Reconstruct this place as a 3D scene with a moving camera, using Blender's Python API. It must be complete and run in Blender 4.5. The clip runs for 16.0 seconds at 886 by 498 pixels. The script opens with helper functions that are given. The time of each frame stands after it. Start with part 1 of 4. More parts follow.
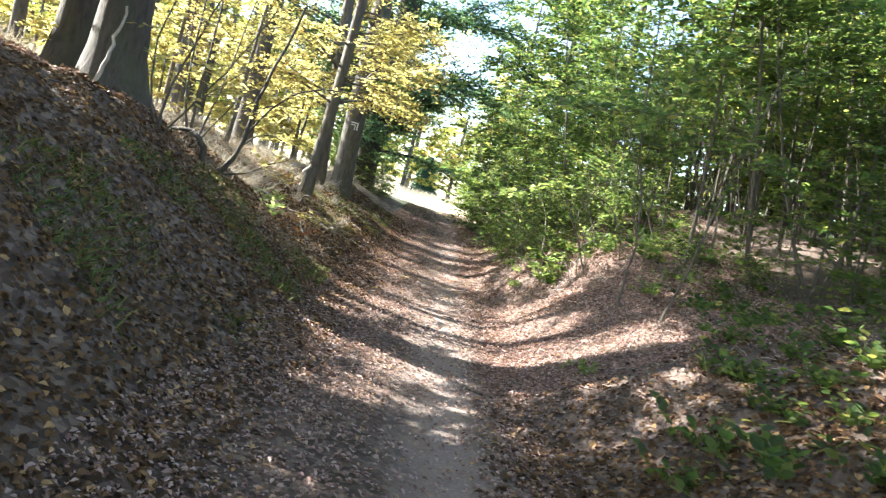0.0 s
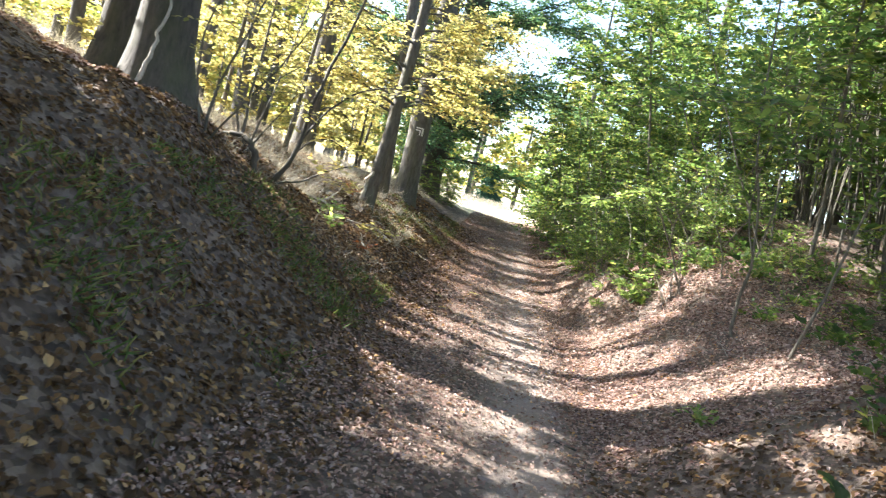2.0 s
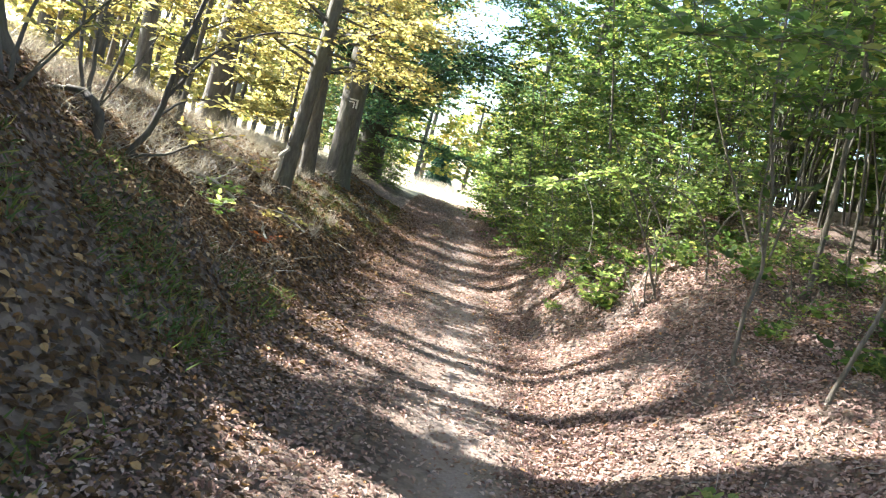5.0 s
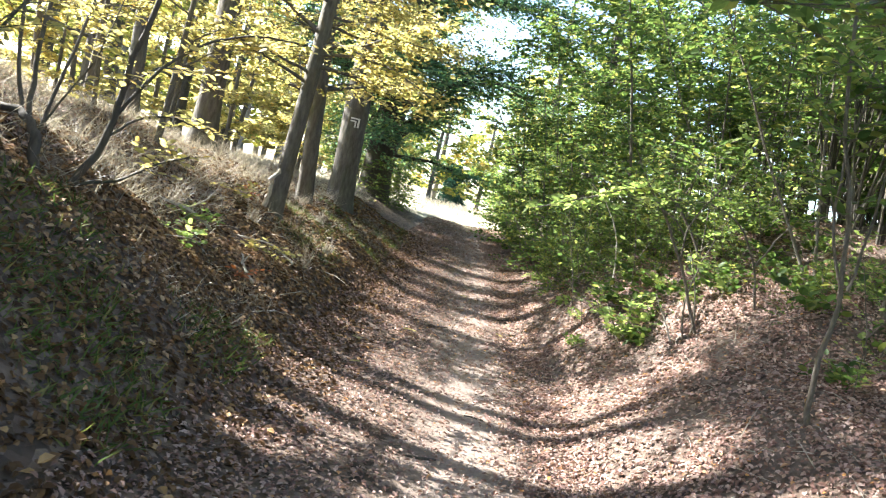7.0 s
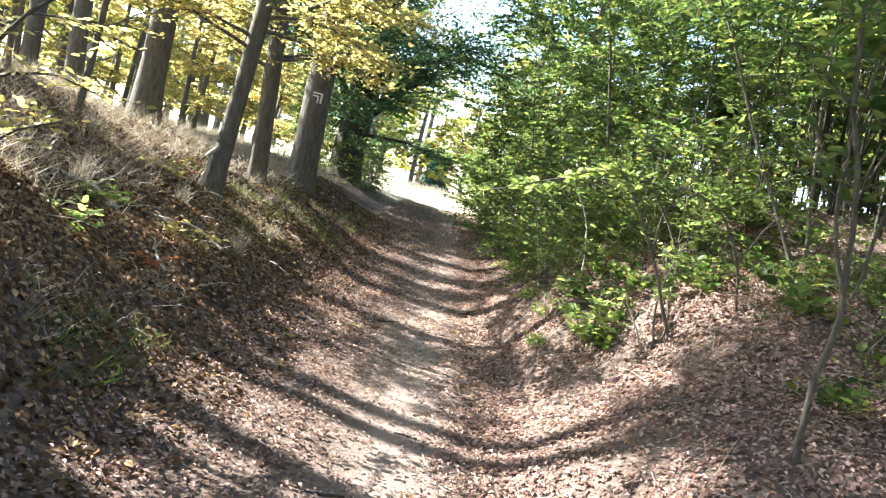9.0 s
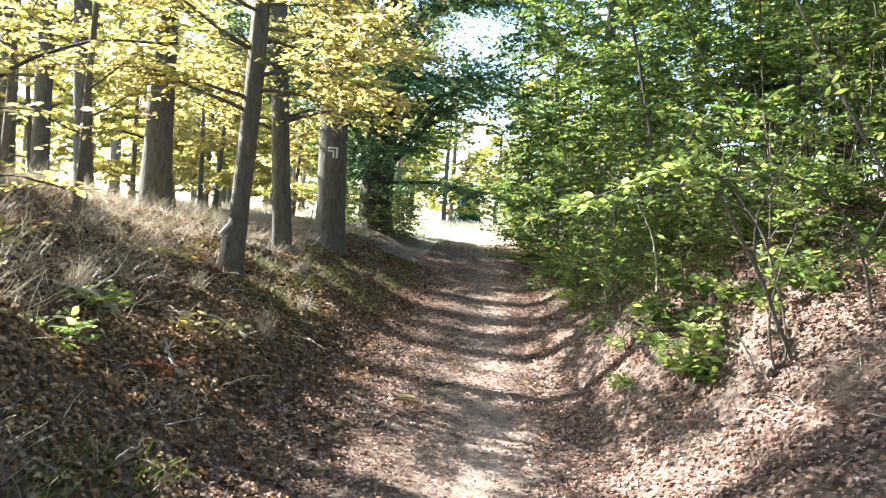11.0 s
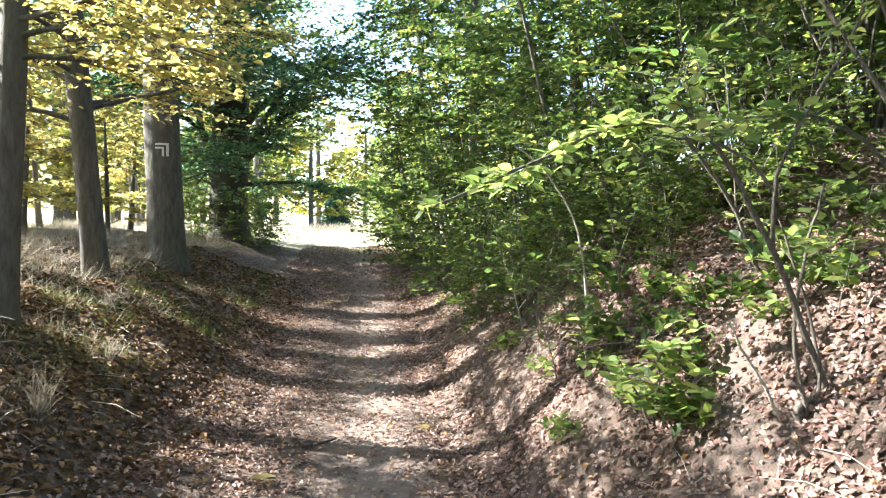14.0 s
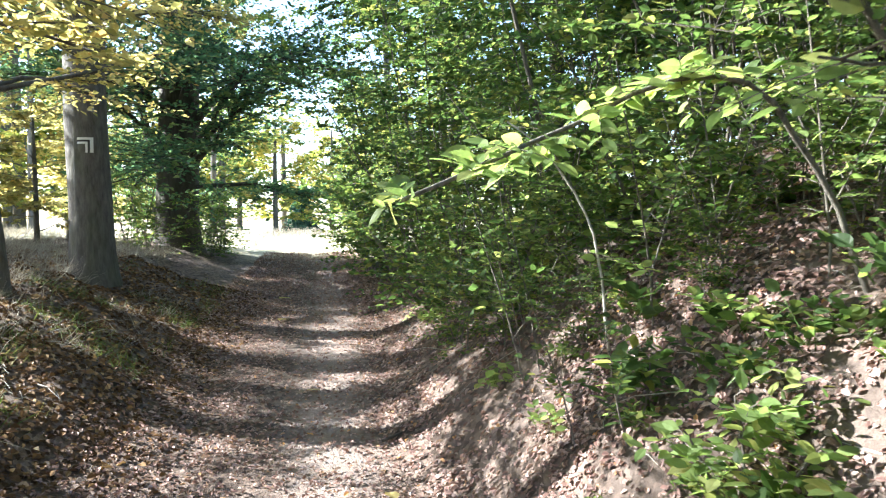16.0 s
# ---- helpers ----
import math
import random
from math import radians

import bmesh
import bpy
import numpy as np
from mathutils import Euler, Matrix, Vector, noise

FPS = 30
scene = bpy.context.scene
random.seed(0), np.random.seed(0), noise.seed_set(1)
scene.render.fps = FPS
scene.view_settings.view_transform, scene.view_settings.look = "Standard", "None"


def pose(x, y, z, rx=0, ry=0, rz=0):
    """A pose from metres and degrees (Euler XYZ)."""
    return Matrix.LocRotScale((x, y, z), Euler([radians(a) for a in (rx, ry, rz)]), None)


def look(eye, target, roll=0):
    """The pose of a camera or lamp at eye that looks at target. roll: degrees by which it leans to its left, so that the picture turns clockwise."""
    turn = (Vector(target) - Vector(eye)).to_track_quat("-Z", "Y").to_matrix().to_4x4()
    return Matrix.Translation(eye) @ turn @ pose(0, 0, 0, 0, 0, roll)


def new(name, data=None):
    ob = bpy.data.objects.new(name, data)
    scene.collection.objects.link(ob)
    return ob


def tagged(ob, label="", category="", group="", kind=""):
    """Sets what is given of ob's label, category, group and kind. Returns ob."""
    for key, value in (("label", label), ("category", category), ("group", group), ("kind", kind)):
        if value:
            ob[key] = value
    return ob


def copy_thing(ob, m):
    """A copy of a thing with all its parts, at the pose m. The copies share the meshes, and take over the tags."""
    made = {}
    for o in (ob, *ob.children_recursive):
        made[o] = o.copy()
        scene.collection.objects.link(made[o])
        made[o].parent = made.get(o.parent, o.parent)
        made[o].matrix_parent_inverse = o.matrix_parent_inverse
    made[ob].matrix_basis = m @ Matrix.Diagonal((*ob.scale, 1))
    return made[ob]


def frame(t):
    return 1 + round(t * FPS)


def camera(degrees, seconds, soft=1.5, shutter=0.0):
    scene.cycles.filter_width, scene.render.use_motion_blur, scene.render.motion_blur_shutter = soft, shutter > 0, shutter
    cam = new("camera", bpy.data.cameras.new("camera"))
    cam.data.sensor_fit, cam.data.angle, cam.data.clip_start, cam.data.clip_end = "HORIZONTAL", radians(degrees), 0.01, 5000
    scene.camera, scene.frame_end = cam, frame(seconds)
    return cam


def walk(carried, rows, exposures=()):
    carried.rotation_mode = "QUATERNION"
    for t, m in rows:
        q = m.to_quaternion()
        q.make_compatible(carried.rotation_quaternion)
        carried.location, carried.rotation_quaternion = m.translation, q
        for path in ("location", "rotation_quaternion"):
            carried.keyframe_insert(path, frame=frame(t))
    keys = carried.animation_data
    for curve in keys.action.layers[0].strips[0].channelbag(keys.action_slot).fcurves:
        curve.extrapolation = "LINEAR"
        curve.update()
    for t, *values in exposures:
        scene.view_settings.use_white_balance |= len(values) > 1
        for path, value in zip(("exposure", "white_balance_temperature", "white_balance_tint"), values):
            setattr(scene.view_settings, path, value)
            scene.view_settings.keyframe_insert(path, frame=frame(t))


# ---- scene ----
cam = camera(64.7, 16.0, 1.2, 0.3)
METRES, EYE, TILT, LEAN, TURN = 9.0, 1.58, -4.4, -14.9, 0.0
ROWS = [
    (0.0, 0.0, 0.0, 0.0, 0.0, -0.0, -0.0),
    (0.5, -0.0045, 0.0267, 0.0074, 3.77, 0.26, -0.92),
    (1.0, -0.0144, 0.0556, 0.0056, 7.5, 0.37, -0.18),
    (1.5, -0.0147, 0.0842, 0.0135, 7.81, 0.58, -0.15),
    (2.0, -0.016, 0.1149, 0.0111, 5.21, 0.64, -0.16),
    (2.5, -0.0134, 0.1502, 0.0162, 2.14, 0.62, 0.02),
    (3.0, -0.0028, 0.1852, 0.0187, 1.42, -0.22, -0.17),
    (5.5, 0.0019, 0.353, 0.0287, 1.22, -0.83, -0.09),
    (6.0, -0.0009, 0.3771, 0.0354, 1.25, -0.23, 0.23),
    (6.5, 0.0023, 0.4087, 0.0344, 2.7, 0.3, 0.99),
    (7.0, 0.0117, 0.4332, 0.0372, 2.54, 0.85, 1.21),
    (7.5, 0.0217, 0.4598, 0.0315, 1.66, 0.51, 0.83),
    (8.0, 0.0281, 0.4853, 0.0377, 0.64, -0.21, 0.56),
    (8.5, 0.0417, 0.5132, 0.0396, 0.71, -0.52, 0.44),
    (9.0, 0.05, 0.5299, 0.0412, 1.4, -0.47, 0.38),
    (11.5, 0.0397, 0.6589, 0.0579, 3.3, 3.09, 13.4),
    (12.0, 0.0374, 0.6866, 0.064, -1.15, 2.2, 14.87),
    (12.5, 0.0421, 0.727, 0.0596, -2.97, 1.27, 15.02),
    (13.0, 0.0425, 0.7591, 0.0634, -3.82, 0.95, 14.94),
    (13.5, 0.0381, 0.7949, 0.0679, -4.48, 0.8, 14.86),
    (14.0, 0.0398, 0.8306, 0.0653, -5.55, 0.5, 14.81),
    (14.5, 0.0463, 0.8654, 0.0714, -6.12, 0.34, 14.85),
    (15.0, 0.0475, 0.8996, 0.0686, -7.31, 0.04, 15.02),
    (15.5, 0.0496, 0.9318, 0.0752, -8.56, -0.12, 15.09),
    (16.0, 0.0541, 0.9736, 0.0726, -8.16, 0.07, 15.53),
]
walk(cam, [(t, pose(0, 0, EYE, TILT, LEAN, TURN) @ pose(METRES * x, METRES * y, METRES * z, 90 + pitch, roll, yaw)) for t, x, y, z, yaw, pitch, roll in ROWS], [(0.0, 2.93, 6310, 10), (2.5, 2.86, 6310, 10), (7.0, 2.82, 6310, 10), (12.0, 2.78, 6280, 10), (14.5, 2.76, 6150, 9), (16.0, 2.78, 5850, 8)])

# world, sun and exposure
SUN_EL, SUN_AZ = 31.0, 160.0          # azimuth of the sun, counted from +x towards +y
world = bpy.data.worlds.new("sky")
scene.world = world
world.use_nodes = True
sky = world.node_tree.nodes.new("ShaderNodeTexSky")
sky.sky_type, sky.sun_disc = "NISHITA", False
sky.sun_elevation, sky.sun_rotation = radians(SUN_EL), radians(90 - SUN_AZ)
world.node_tree.links.new(sky.outputs["Color"], world.node_tree.nodes["Background"].inputs["Color"])
world.node_tree.nodes["Background"].inputs["Strength"].default_value = 0.1
sun = new("sun", bpy.data.lights.new("sun", "SUN"))
sun.data.energy, sun.data.angle, sun.data.color = 5.0, radians(0.55), (1.0, 0.95, 0.87)
sx, sy, sz = (math.cos(radians(SUN_EL)) * math.cos(radians(SUN_AZ)), math.cos(radians(SUN_EL)) * math.sin(radians(SUN_AZ)), math.sin(radians(SUN_EL)))
sun.matrix_world = look((sx * 60, sy * 60, sz * 60), (0, 0, 0))


# ---- materials ----
def material(name):
    m = bpy.data.materials.new(name)
    m.use_nodes = True
    nt = m.node_tree
    return m, nt, nt.nodes["Principled BSDF"], nt.nodes["Material Output"]


def ramp(nt, fac, stops):
    r = nt.nodes.new("ShaderNodeValToRGB")
    el = r.color_ramp.elements
    while len(el) < len(stops):
        el.new(0.5)
    for e, (pos, col) in zip(el, stops):
        e.position, e.color = pos, (*col, 1)
    nt.links.new(fac, r.inputs["Fac"])
    return r.outputs["Color"]


def noise_tex(nt, scale, detail=4.0, vector=None, rough=0.6):
    n = nt.nodes.new("ShaderNodeTexNoise")
    n.inputs["Scale"].default_value, n.inputs["Detail"].default_value, n.inputs["Roughness"].default_value = scale, detail, rough
    if vector is not None:
        nt.links.new(vector, n.inputs["Vector"])
    return n.outputs["Fac"]


def coords(nt, stretch=(1, 1, 1)):
    c, mp = nt.nodes.new("ShaderNodeTexCoord"), nt.nodes.new("ShaderNodeMapping")
    mp.inputs["Scale"].default_value = stretch
    nt.links.new(c.outputs["Object"], mp.inputs["Vector"])
    return mp.outputs["Vector"]


def mix(nt, fac, a, b, mode="MIX"):
    m = nt.nodes.new("ShaderNodeMix")
    m.data_type, m.blend_type = "RGBA", mode
    for sock, v in ((m.inputs[0], fac), (m.inputs[6], a), (m.inputs[7], b)):
        if isinstance(v, (int, float)):
            sock.default_value = v
        elif isinstance(v, tuple):
            sock.default_value = (*v, 1)
        else:
            nt.links.new(v, sock)
    return m.outputs[2]


def maths(nt, op, a, b=0.0, clamp=False):
    m = nt.nodes.new("ShaderNodeMath")
    m.operation, m.use_clamp = op, clamp
    for sock, v in ((m.inputs[0], a), (m.inputs[1], b)):
        if isinstance(v, (int, float)):
            sock.default_value = v
        else:
            nt.links.new(v, sock)
    return m.outputs[0]


def bump(nt, bsdf, height, strength, dist):
    b = nt.nodes.new("ShaderNodeBump")
    b.inputs["Strength"].default_value, b.inputs["Distance"].default_value = strength, dist
    nt.links.new(height, b.inputs["Height"])
    nt.links.new(b.outputs["Normal"], bsdf.inputs["Normal"])


def leaf_material(name, stops, through_light, gain=1.5, rough=0.5, gloss=0.3):
    """A leaf that varies from one to the next, with light shining through it."""
    m, nt, bsdf, out = material(name)
    geo = nt.nodes.new("ShaderNodeNewGeometry")
    col = ramp(nt, geo.outputs["Random Per Island"], stops)
    spots = noise_tex(nt, 60.0, 3.0, coords(nt))
    col = mix(nt, maths(nt, "MULTIPLY", spots, 0.5), col, tuple(c * 0.55 for c in stops[0][1]))
    nt.links.new(col, bsdf.inputs["Base Color"])
    bsdf.inputs["Roughness"].default_value = rough
    bsdf.inputs["Specular IOR Level"].default_value = gloss
    if through_light:
        tr, ms = nt.nodes.new("ShaderNodeBsdfTranslucent"), nt.nodes.new("ShaderNodeMixShader")
        nt.links.new(mix(nt, 1.0, col, (gain, gain, gain * 0.76), "MULTIPLY"), tr.inputs["Color"])
        ms.inputs[0].default_value = through_light
        nt.links.new(bsdf.outputs[0], ms.inputs[1])
        nt.links.new(tr.outputs[0], ms.inputs[2])
        nt.links.new(ms.outputs[0], out.inputs["Surface"])
    return m


def bark_material(name, dark, light, moss=(0.07, 0.09, 0.03), moss_amount=0.35, scale=1.0):
    m, nt, bsdf, out = material(name)
    v = coords(nt, (9 * scale, 9 * scale, 2.2 * scale))
    rough, big = noise_tex(nt, 2.2, 8.0, v, 0.7), noise_tex(nt, 0.5, 3.0, v)
    col = ramp(nt, rough, [(0.3, dark), (0.7, light)])
    col = mix(nt, maths(nt, "MULTIPLY", maths(nt, "SUBTRACT", big, 0.45, True), 4 * moss_amount, True), col, moss)
    nt.links.new(col, bsdf.inputs["Base Color"])
    bsdf.inputs["Roughness"].default_value = 0.85
    bump(nt, bsdf, rough, 0.6, 0.03)
    return m


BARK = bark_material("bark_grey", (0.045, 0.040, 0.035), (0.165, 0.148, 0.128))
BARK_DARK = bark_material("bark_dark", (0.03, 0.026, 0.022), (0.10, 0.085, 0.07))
STEM = bark_material("bark_sapling", (0.06, 0.05, 0.04), (0.21, 0.185, 0.15), scale=3.0, moss_amount=0.2)
DEADWOOD = bark_material("dead_wood", (0.22, 0.19, 0.15), (0.62, 0.58, 0.50), moss_amount=0.0, scale=3.0)
LEAF_GREEN = leaf_material("leaf_green", [(0.0, (0.045, 0.08, 0.028)), (0.45, (0.09, 0.15, 0.045)), (0.8, (0.165, 0.215, 0.06)), (1.0, (0.30, 0.29, 0.085))], 0.6, 1.9)
LEAF_YELLOW = leaf_material("leaf_yellow", [(0.0, (0.19, 0.19, 0.07)), (0.4, (0.36, 0.32, 0.13)), (0.85, (0.50, 0.43, 0.22)), (1.0, (0.48, 0.31, 0.10))], 0.58, 2.0)
LEAF_MIXED = leaf_material("leaf_turning", [(0.0, (0.11, 0.16, 0.045)), (0.4, (0.25, 0.265, 0.07)), (0.8, (0.43, 0.37, 0.13)), (1.0, (0.47, 0.32, 0.10))], 0.55, 2.0)
LEAF_SPRUCE = leaf_material("leaf_spruce", [(0.0, (0.03, 0.09, 0.07)), (1.0, (0.07, 0.17, 0.13))], 0.2)
LEAF_RUST = leaf_material("leaf_rust", [(0.0, (0.25, 0.07, 0.03)), (1.0, (0.50, 0.17, 0.05))], 0.3)
LEAF_OAK = leaf_material("leaf_oak", [(0.0, (0.045, 0.095, 0.06)), (0.6, (0.085, 0.155, 0.09)), (1.0, (0.18, 0.22, 0.09))], 0.62, 2.6)
LEAF_LIME = leaf_material("leaf_lime", [(0.0, (0.13, 0.20, 0.06)), (0.6, (0.24, 0.32, 0.11)), (1.0, (0.42, 0.42, 0.16))], 0.6, 1.8)
LITTER = leaf_material("fallen_leaf", [(0.0, (0.16, 0.095, 0.08)), (0.35, (0.33, 0.21, 0.178)), (0.7, (0.47, 0.335, 0.295)), (0.95, (0.60, 0.47, 0.42)), (1.0, (0.64, 0.35, 0.13))], 0.15, 1.3, 0.7, 0.12)
# a deep brown copy of the litter with shade put into its colour
LITTER_SHADED = leaf_material("shaded_fallen_leaf", [(0.0, (0.045, 0.025, 0.013)), (0.4, (0.108, 0.060, 0.029)), (0.85, (0.225, 0.13, 0.063)), (1.0, (0.55, 0.36, 0.18))], 0.1, 1.3, 0.7, 0.15)
# mid-brown litter, its colour lightened to stand in for dapples of sun
LITTER_BROWN = leaf_material("brown_fallen_leaf", [(0.0, (0.13, 0.078, 0.047)), (0.4, (0.28, 0.172, 0.105)), (0.85, (0.47, 0.32, 0.21)), (1.0, (0.66, 0.49, 0.30))], 0.12, 1.3, 0.7, 0.12)
GRASS_DRY = leaf_material("dry_grass", [(0.0, (0.19, 0.16, 0.14)), (0.6, (0.35, 0.31, 0.28)), (1.0, (0.56, 0.52, 0.47))], 0.3)
GRASS_GREEN = leaf_material("green_grass", [(0.0, (0.05, 0.09, 0.02)), (0.6, (0.11, 0.16, 0.04)), (1.0, (0.30, 0.26, 0.10))], 0.3)


def ground_material():
    m, nt, bsdf, out = material("forest_floor")
    v = coords(nt)
    sep = nt.nodes.new("ShaderNodeSeparateXYZ")
    nt.links.new(v, sep.inputs[0])
    x, y = sep.outputs["X"], sep.outputs["Y"]
    big, mid, fine = noise_tex(nt, 0.7, 4.0, v), noise_tex(nt, 6.0, 6.0, v), noise_tex(nt, 45.0, 6.0, v, 0.7)
    cells = nt.nodes.new("ShaderNodeTexVoronoi")
    cells.inputs["Scale"].default_value = 22.0
    nt.links.new(v, cells.inputs["Vector"])
    leafy = ramp(nt, cells.outputs["Color"], [(0.2, (0.06, 0.04, 0.03)), (0.5, (0.15, 0.10, 0.076)), (0.8, (0.27, 0.20, 0.16))])
    leafy = mix(nt, maths(nt, "MULTIPLY", fine, 0.7), leafy, (0.05, 0.035, 0.022))
    soil = ramp(nt, fine, [(0.25, (0.13, 0.098, 0.078)), (0.75, (0.37, 0.305, 0.262))])
    soil = mix(nt, maths(nt, "MULTIPLY", mid, 0.6), soil, (0.22, 0.165, 0.135))
    # the trodden strip in the middle of the path
    off = maths(nt, "ABSOLUTE", maths(nt, "SUBTRACT", x, maths(nt, "ADD", 0.24, maths(nt, "MULTIPLY", big, 0.4))))
    trod = maths(nt, "SUBTRACT", 1.0, maths(nt, "MULTIPLY", maths(nt, "SUBTRACT", maths(nt, "ADD", off, maths(nt, "MULTIPLY", mid, 0.5)), 0.38), 3.0, True))
    col = mix(nt, trod, leafy, soil)
    # earth laid bare on the slope towards the thicket
    bare = maths(nt, "MULTIPLY", maths(nt, "MULTIPLY", maths(nt, "SUBTRACT", noise_tex(nt, 1.6, 4.0, v), 0.42), 7.0, True), maths(nt, "SUBTRACT", x, 1.0, True))
    col = mix(nt, maths(nt, "MULTIPLY", bare, 0.75), col, ramp(nt, fine, [(0.25, (0.075, 0.055, 0.044)), (0.75, (0.19, 0.147, 0.123))]))
    # the open meadow behind the wood
    away = maths(nt, "MULTIPLY", maths(nt, "SUBTRACT", maths(nt, "ADD", y, maths(nt, "MULTIPLY", big, 5.0)), 28.5), 0.4, True)
    meadow = ramp(nt, mid, [(0.3, (0.46, 0.42, 0.26)), (0.7, (0.70, 0.63, 0.46))])
    col = mix(nt, away, col, meadow)
    nt.links.new(col, bsdf.inputs["Base Color"])
    bsdf.inputs["Roughness"].default_value = 0.9
    bump(nt, bsdf, maths(nt, "ADD", fine, mid), 0.7, 0.04)
    return m


GROUND = ground_material()


def paint(name, col, worn):
    m, nt, bsdf, out = material(name)
    nt.links.new(mix(nt, maths(nt, "MULTIPLY", noise_tex(nt, 30.0, 6.0, coords(nt)), 0.5), col, worn), bsdf.inputs["Base Color"])
    bsdf.inputs["Roughness"].default_value = 0.6
    return m


PAINT_WHITE, PAINT_BLACK = paint("white_paint", (0.8, 0.8, 0.78), (0.5, 0.48, 0.42)), paint("black_paint", (0.02, 0.02, 0.02), (0.06, 0.055, 0.05))


# ---- mesh tools ----
def mesh_of(name, verts, quads, mat, smooth=False):
    verts, quads = np.asarray(verts, np.float32), np.asarray(quads, np.int32)
    me = bpy.data.meshes.new(name)
    me.vertices.add(len(verts))
    me.vertices.foreach_set("co", verts.ravel())
    me.loops.add(quads.size)
    me.loops.foreach_set("vertex_index", quads.ravel())
    me.polygons.add(len(quads))
    me.polygons.foreach_set("loop_start", np.arange(len(quads), dtype=np.int32) * 4)
    me.polygons.foreach_set("use_smooth", np.full(len(quads), smooth, bool))
    me.materials.append(mat)
    me.update(calc_edges=True)
    return me


def part(name, geo, mat, parent=None, label="", smooth=False):
    ob = new(name, mesh_of(name, geo[0], geo[1], mat, smooth))
    if parent is not None:
        ob.parent = parent
    if label:
        ob["label"] = label
    return ob


def join(geos):
    vs, qs, n = [], [], 0
    for v, q in geos:
        vs.append(v)
        qs.append(np.asarray(q) + n)
        n += len(v)
    return np.concatenate(vs), np.concatenate(qs)


def unit(a):
    a = np.asarray(a, float)
    return a / (np.linalg.norm(a, axis=-1, keepdims=True) + 1e-9)


def tube(pts, radii, sides=8, rough=0.0, seed=0):
    """A tapered limb along pts, with an uneven skin and closed ends."""
    pts, radii = np.asarray(pts, float), np.asarray(radii, float)
    n = len(pts)
    tan = unit(np.gradient(pts, axis=0))
    side = unit(np.cross(tan, np.where(np.abs(tan[:, 2:3]) > 0.9, [[1.0, 0, 0]], [[0, 0, 1.0]])))
    if np.abs(tan[0, 2]) > 0.5:
        side = unit(np.cross(tan, [[0.0, 1.0, 0.0]]))
    up = np.cross(side, tan)
    a = np.linspace(0, 2 * math.pi, sides, endpoint=False)
    rr = radii[:, None] * (1 + rough * (np.sin(3 * a + seed)[None, :] * np.cos(np.arange(n) * 0.7 + seed)[:, None] + 0.6 * np.sin(5 * a + 2.1 * seed)[None, :] * np.sin(np.arange(n) * 1.3 + seed)[:, None]))
    v = pts[:, None, :] + rr[..., None] * (np.cos(a)[None, :, None] * side[:, None, :] + np.sin(a)[None, :, None] * up[:, None, :])
    i, j = np.meshgrid(np.arange(n - 1), np.arange(sides), indexing="ij")
    k = (j + 1) % sides
    q = np.stack([i * sides + j, i * sides + k, (i + 1) * sides + k, (i + 1) * sides + j], -1).reshape(-1, 4)
    return v.reshape(-1, 3), q


def twigs(P0, D, L, R, droop):
    """Thin three-sided twigs in one go."""
    M = len(P0)
    t = np.array([0, 0.5, 1.0])
    c = P0[:, None, :] + D[:, None, :] * (L[:, None] * t)[..., None]
    c[..., 2] -= droop * L[:, None] * t ** 2
    s = unit(np.cross(D, [0, 0, 1.0]) + 1e-6)
    u = np.cross(s, D)
    r = R[:, None] * np.array([1, 0.7, 0.25])
    a = np.array([0, 2.1, 4.2])
    v = c[:, :, None, :] + r[:, :, None, None] * (np.cos(a)[None, None, :, None] * s[:, None, None, :] + np.sin(a)[None, None, :, None] * u[:, None, None, :])
    q = np.array([[i * 3 + j, i * 3 + (j + 1) % 3, (i + 1) * 3 + (j + 1) % 3, (i + 1) * 3 + j] for i in range(2) for j in range(3)])
    return v.reshape(-1, 3), (q[None] + 9 * np.arange(M)[:, None, None]).reshape(-1, 4)


def leaves(pos, axis, normal, size, width=0.6, fold=0.12, curl=0.12):
    """Pointed oval leaves, folded along the midrib: six corners and two faces each."""
    axis = unit(axis)
    s = unit(np.cross(axis, normal))
    n = np.cross(s, axis)
    ab = np.array([[0, 0, 0], [-0.42, 0.28, 0.6], [-0.46, 0.62, 1], [0, 1, 0], [0.46, 0.62, 1], [0.42, 0.28, 0.6]])
    size = np.asarray(size)[:, None, None]
    w = (ab[:, 0] * width)[None, :, None] * s[:, None, :]
    l = ab[:, 1][None, :, None] * axis[:, None, :]
    h = (ab[:, 2] * fold - ab[:, 1] ** 2 * curl)[None, :, None] * n[:, None, :]
    v = pos[:, None, :] + size * (w + l + h)
    q = np.array([[0, 3, 2, 1], [0, 5, 4, 3]])
    return v.reshape(-1, 3), (q[None] + 6 * np.arange(len(pos))[:, None, None]).reshape(-1, 4)


def grass_blades(pos, axis, normal, size, width, curl):
    """Thin blades that bend over: two faces, one behind the other."""
    axis = unit(axis)
    s = unit(np.cross(axis, normal))
    n = np.cross(s, axis)
    ab = np.array([(-0.5, 0), (0.5, 0), (-0.42, 0.5), (0.42, 0.5), (-0.08, 1.0), (0.08, 1.0)])
    size = np.asarray(size)[:, None, None]
    v = pos[:, None, :] + ab[:, 0][None, :, None] * width * s[:, None, :] + size * (ab[:, 1][None, :, None] * axis[:, None, :] - (curl * ab[:, 1] ** 2)[None, :, None] * n[:, None, :])
    q = np.array([[0, 1, 3, 2], [2, 3, 5, 4]])
    return v.reshape(-1, 3), (q[None] + 6 * np.arange(len(pos))[:, None, None]).reshape(-1, 4)


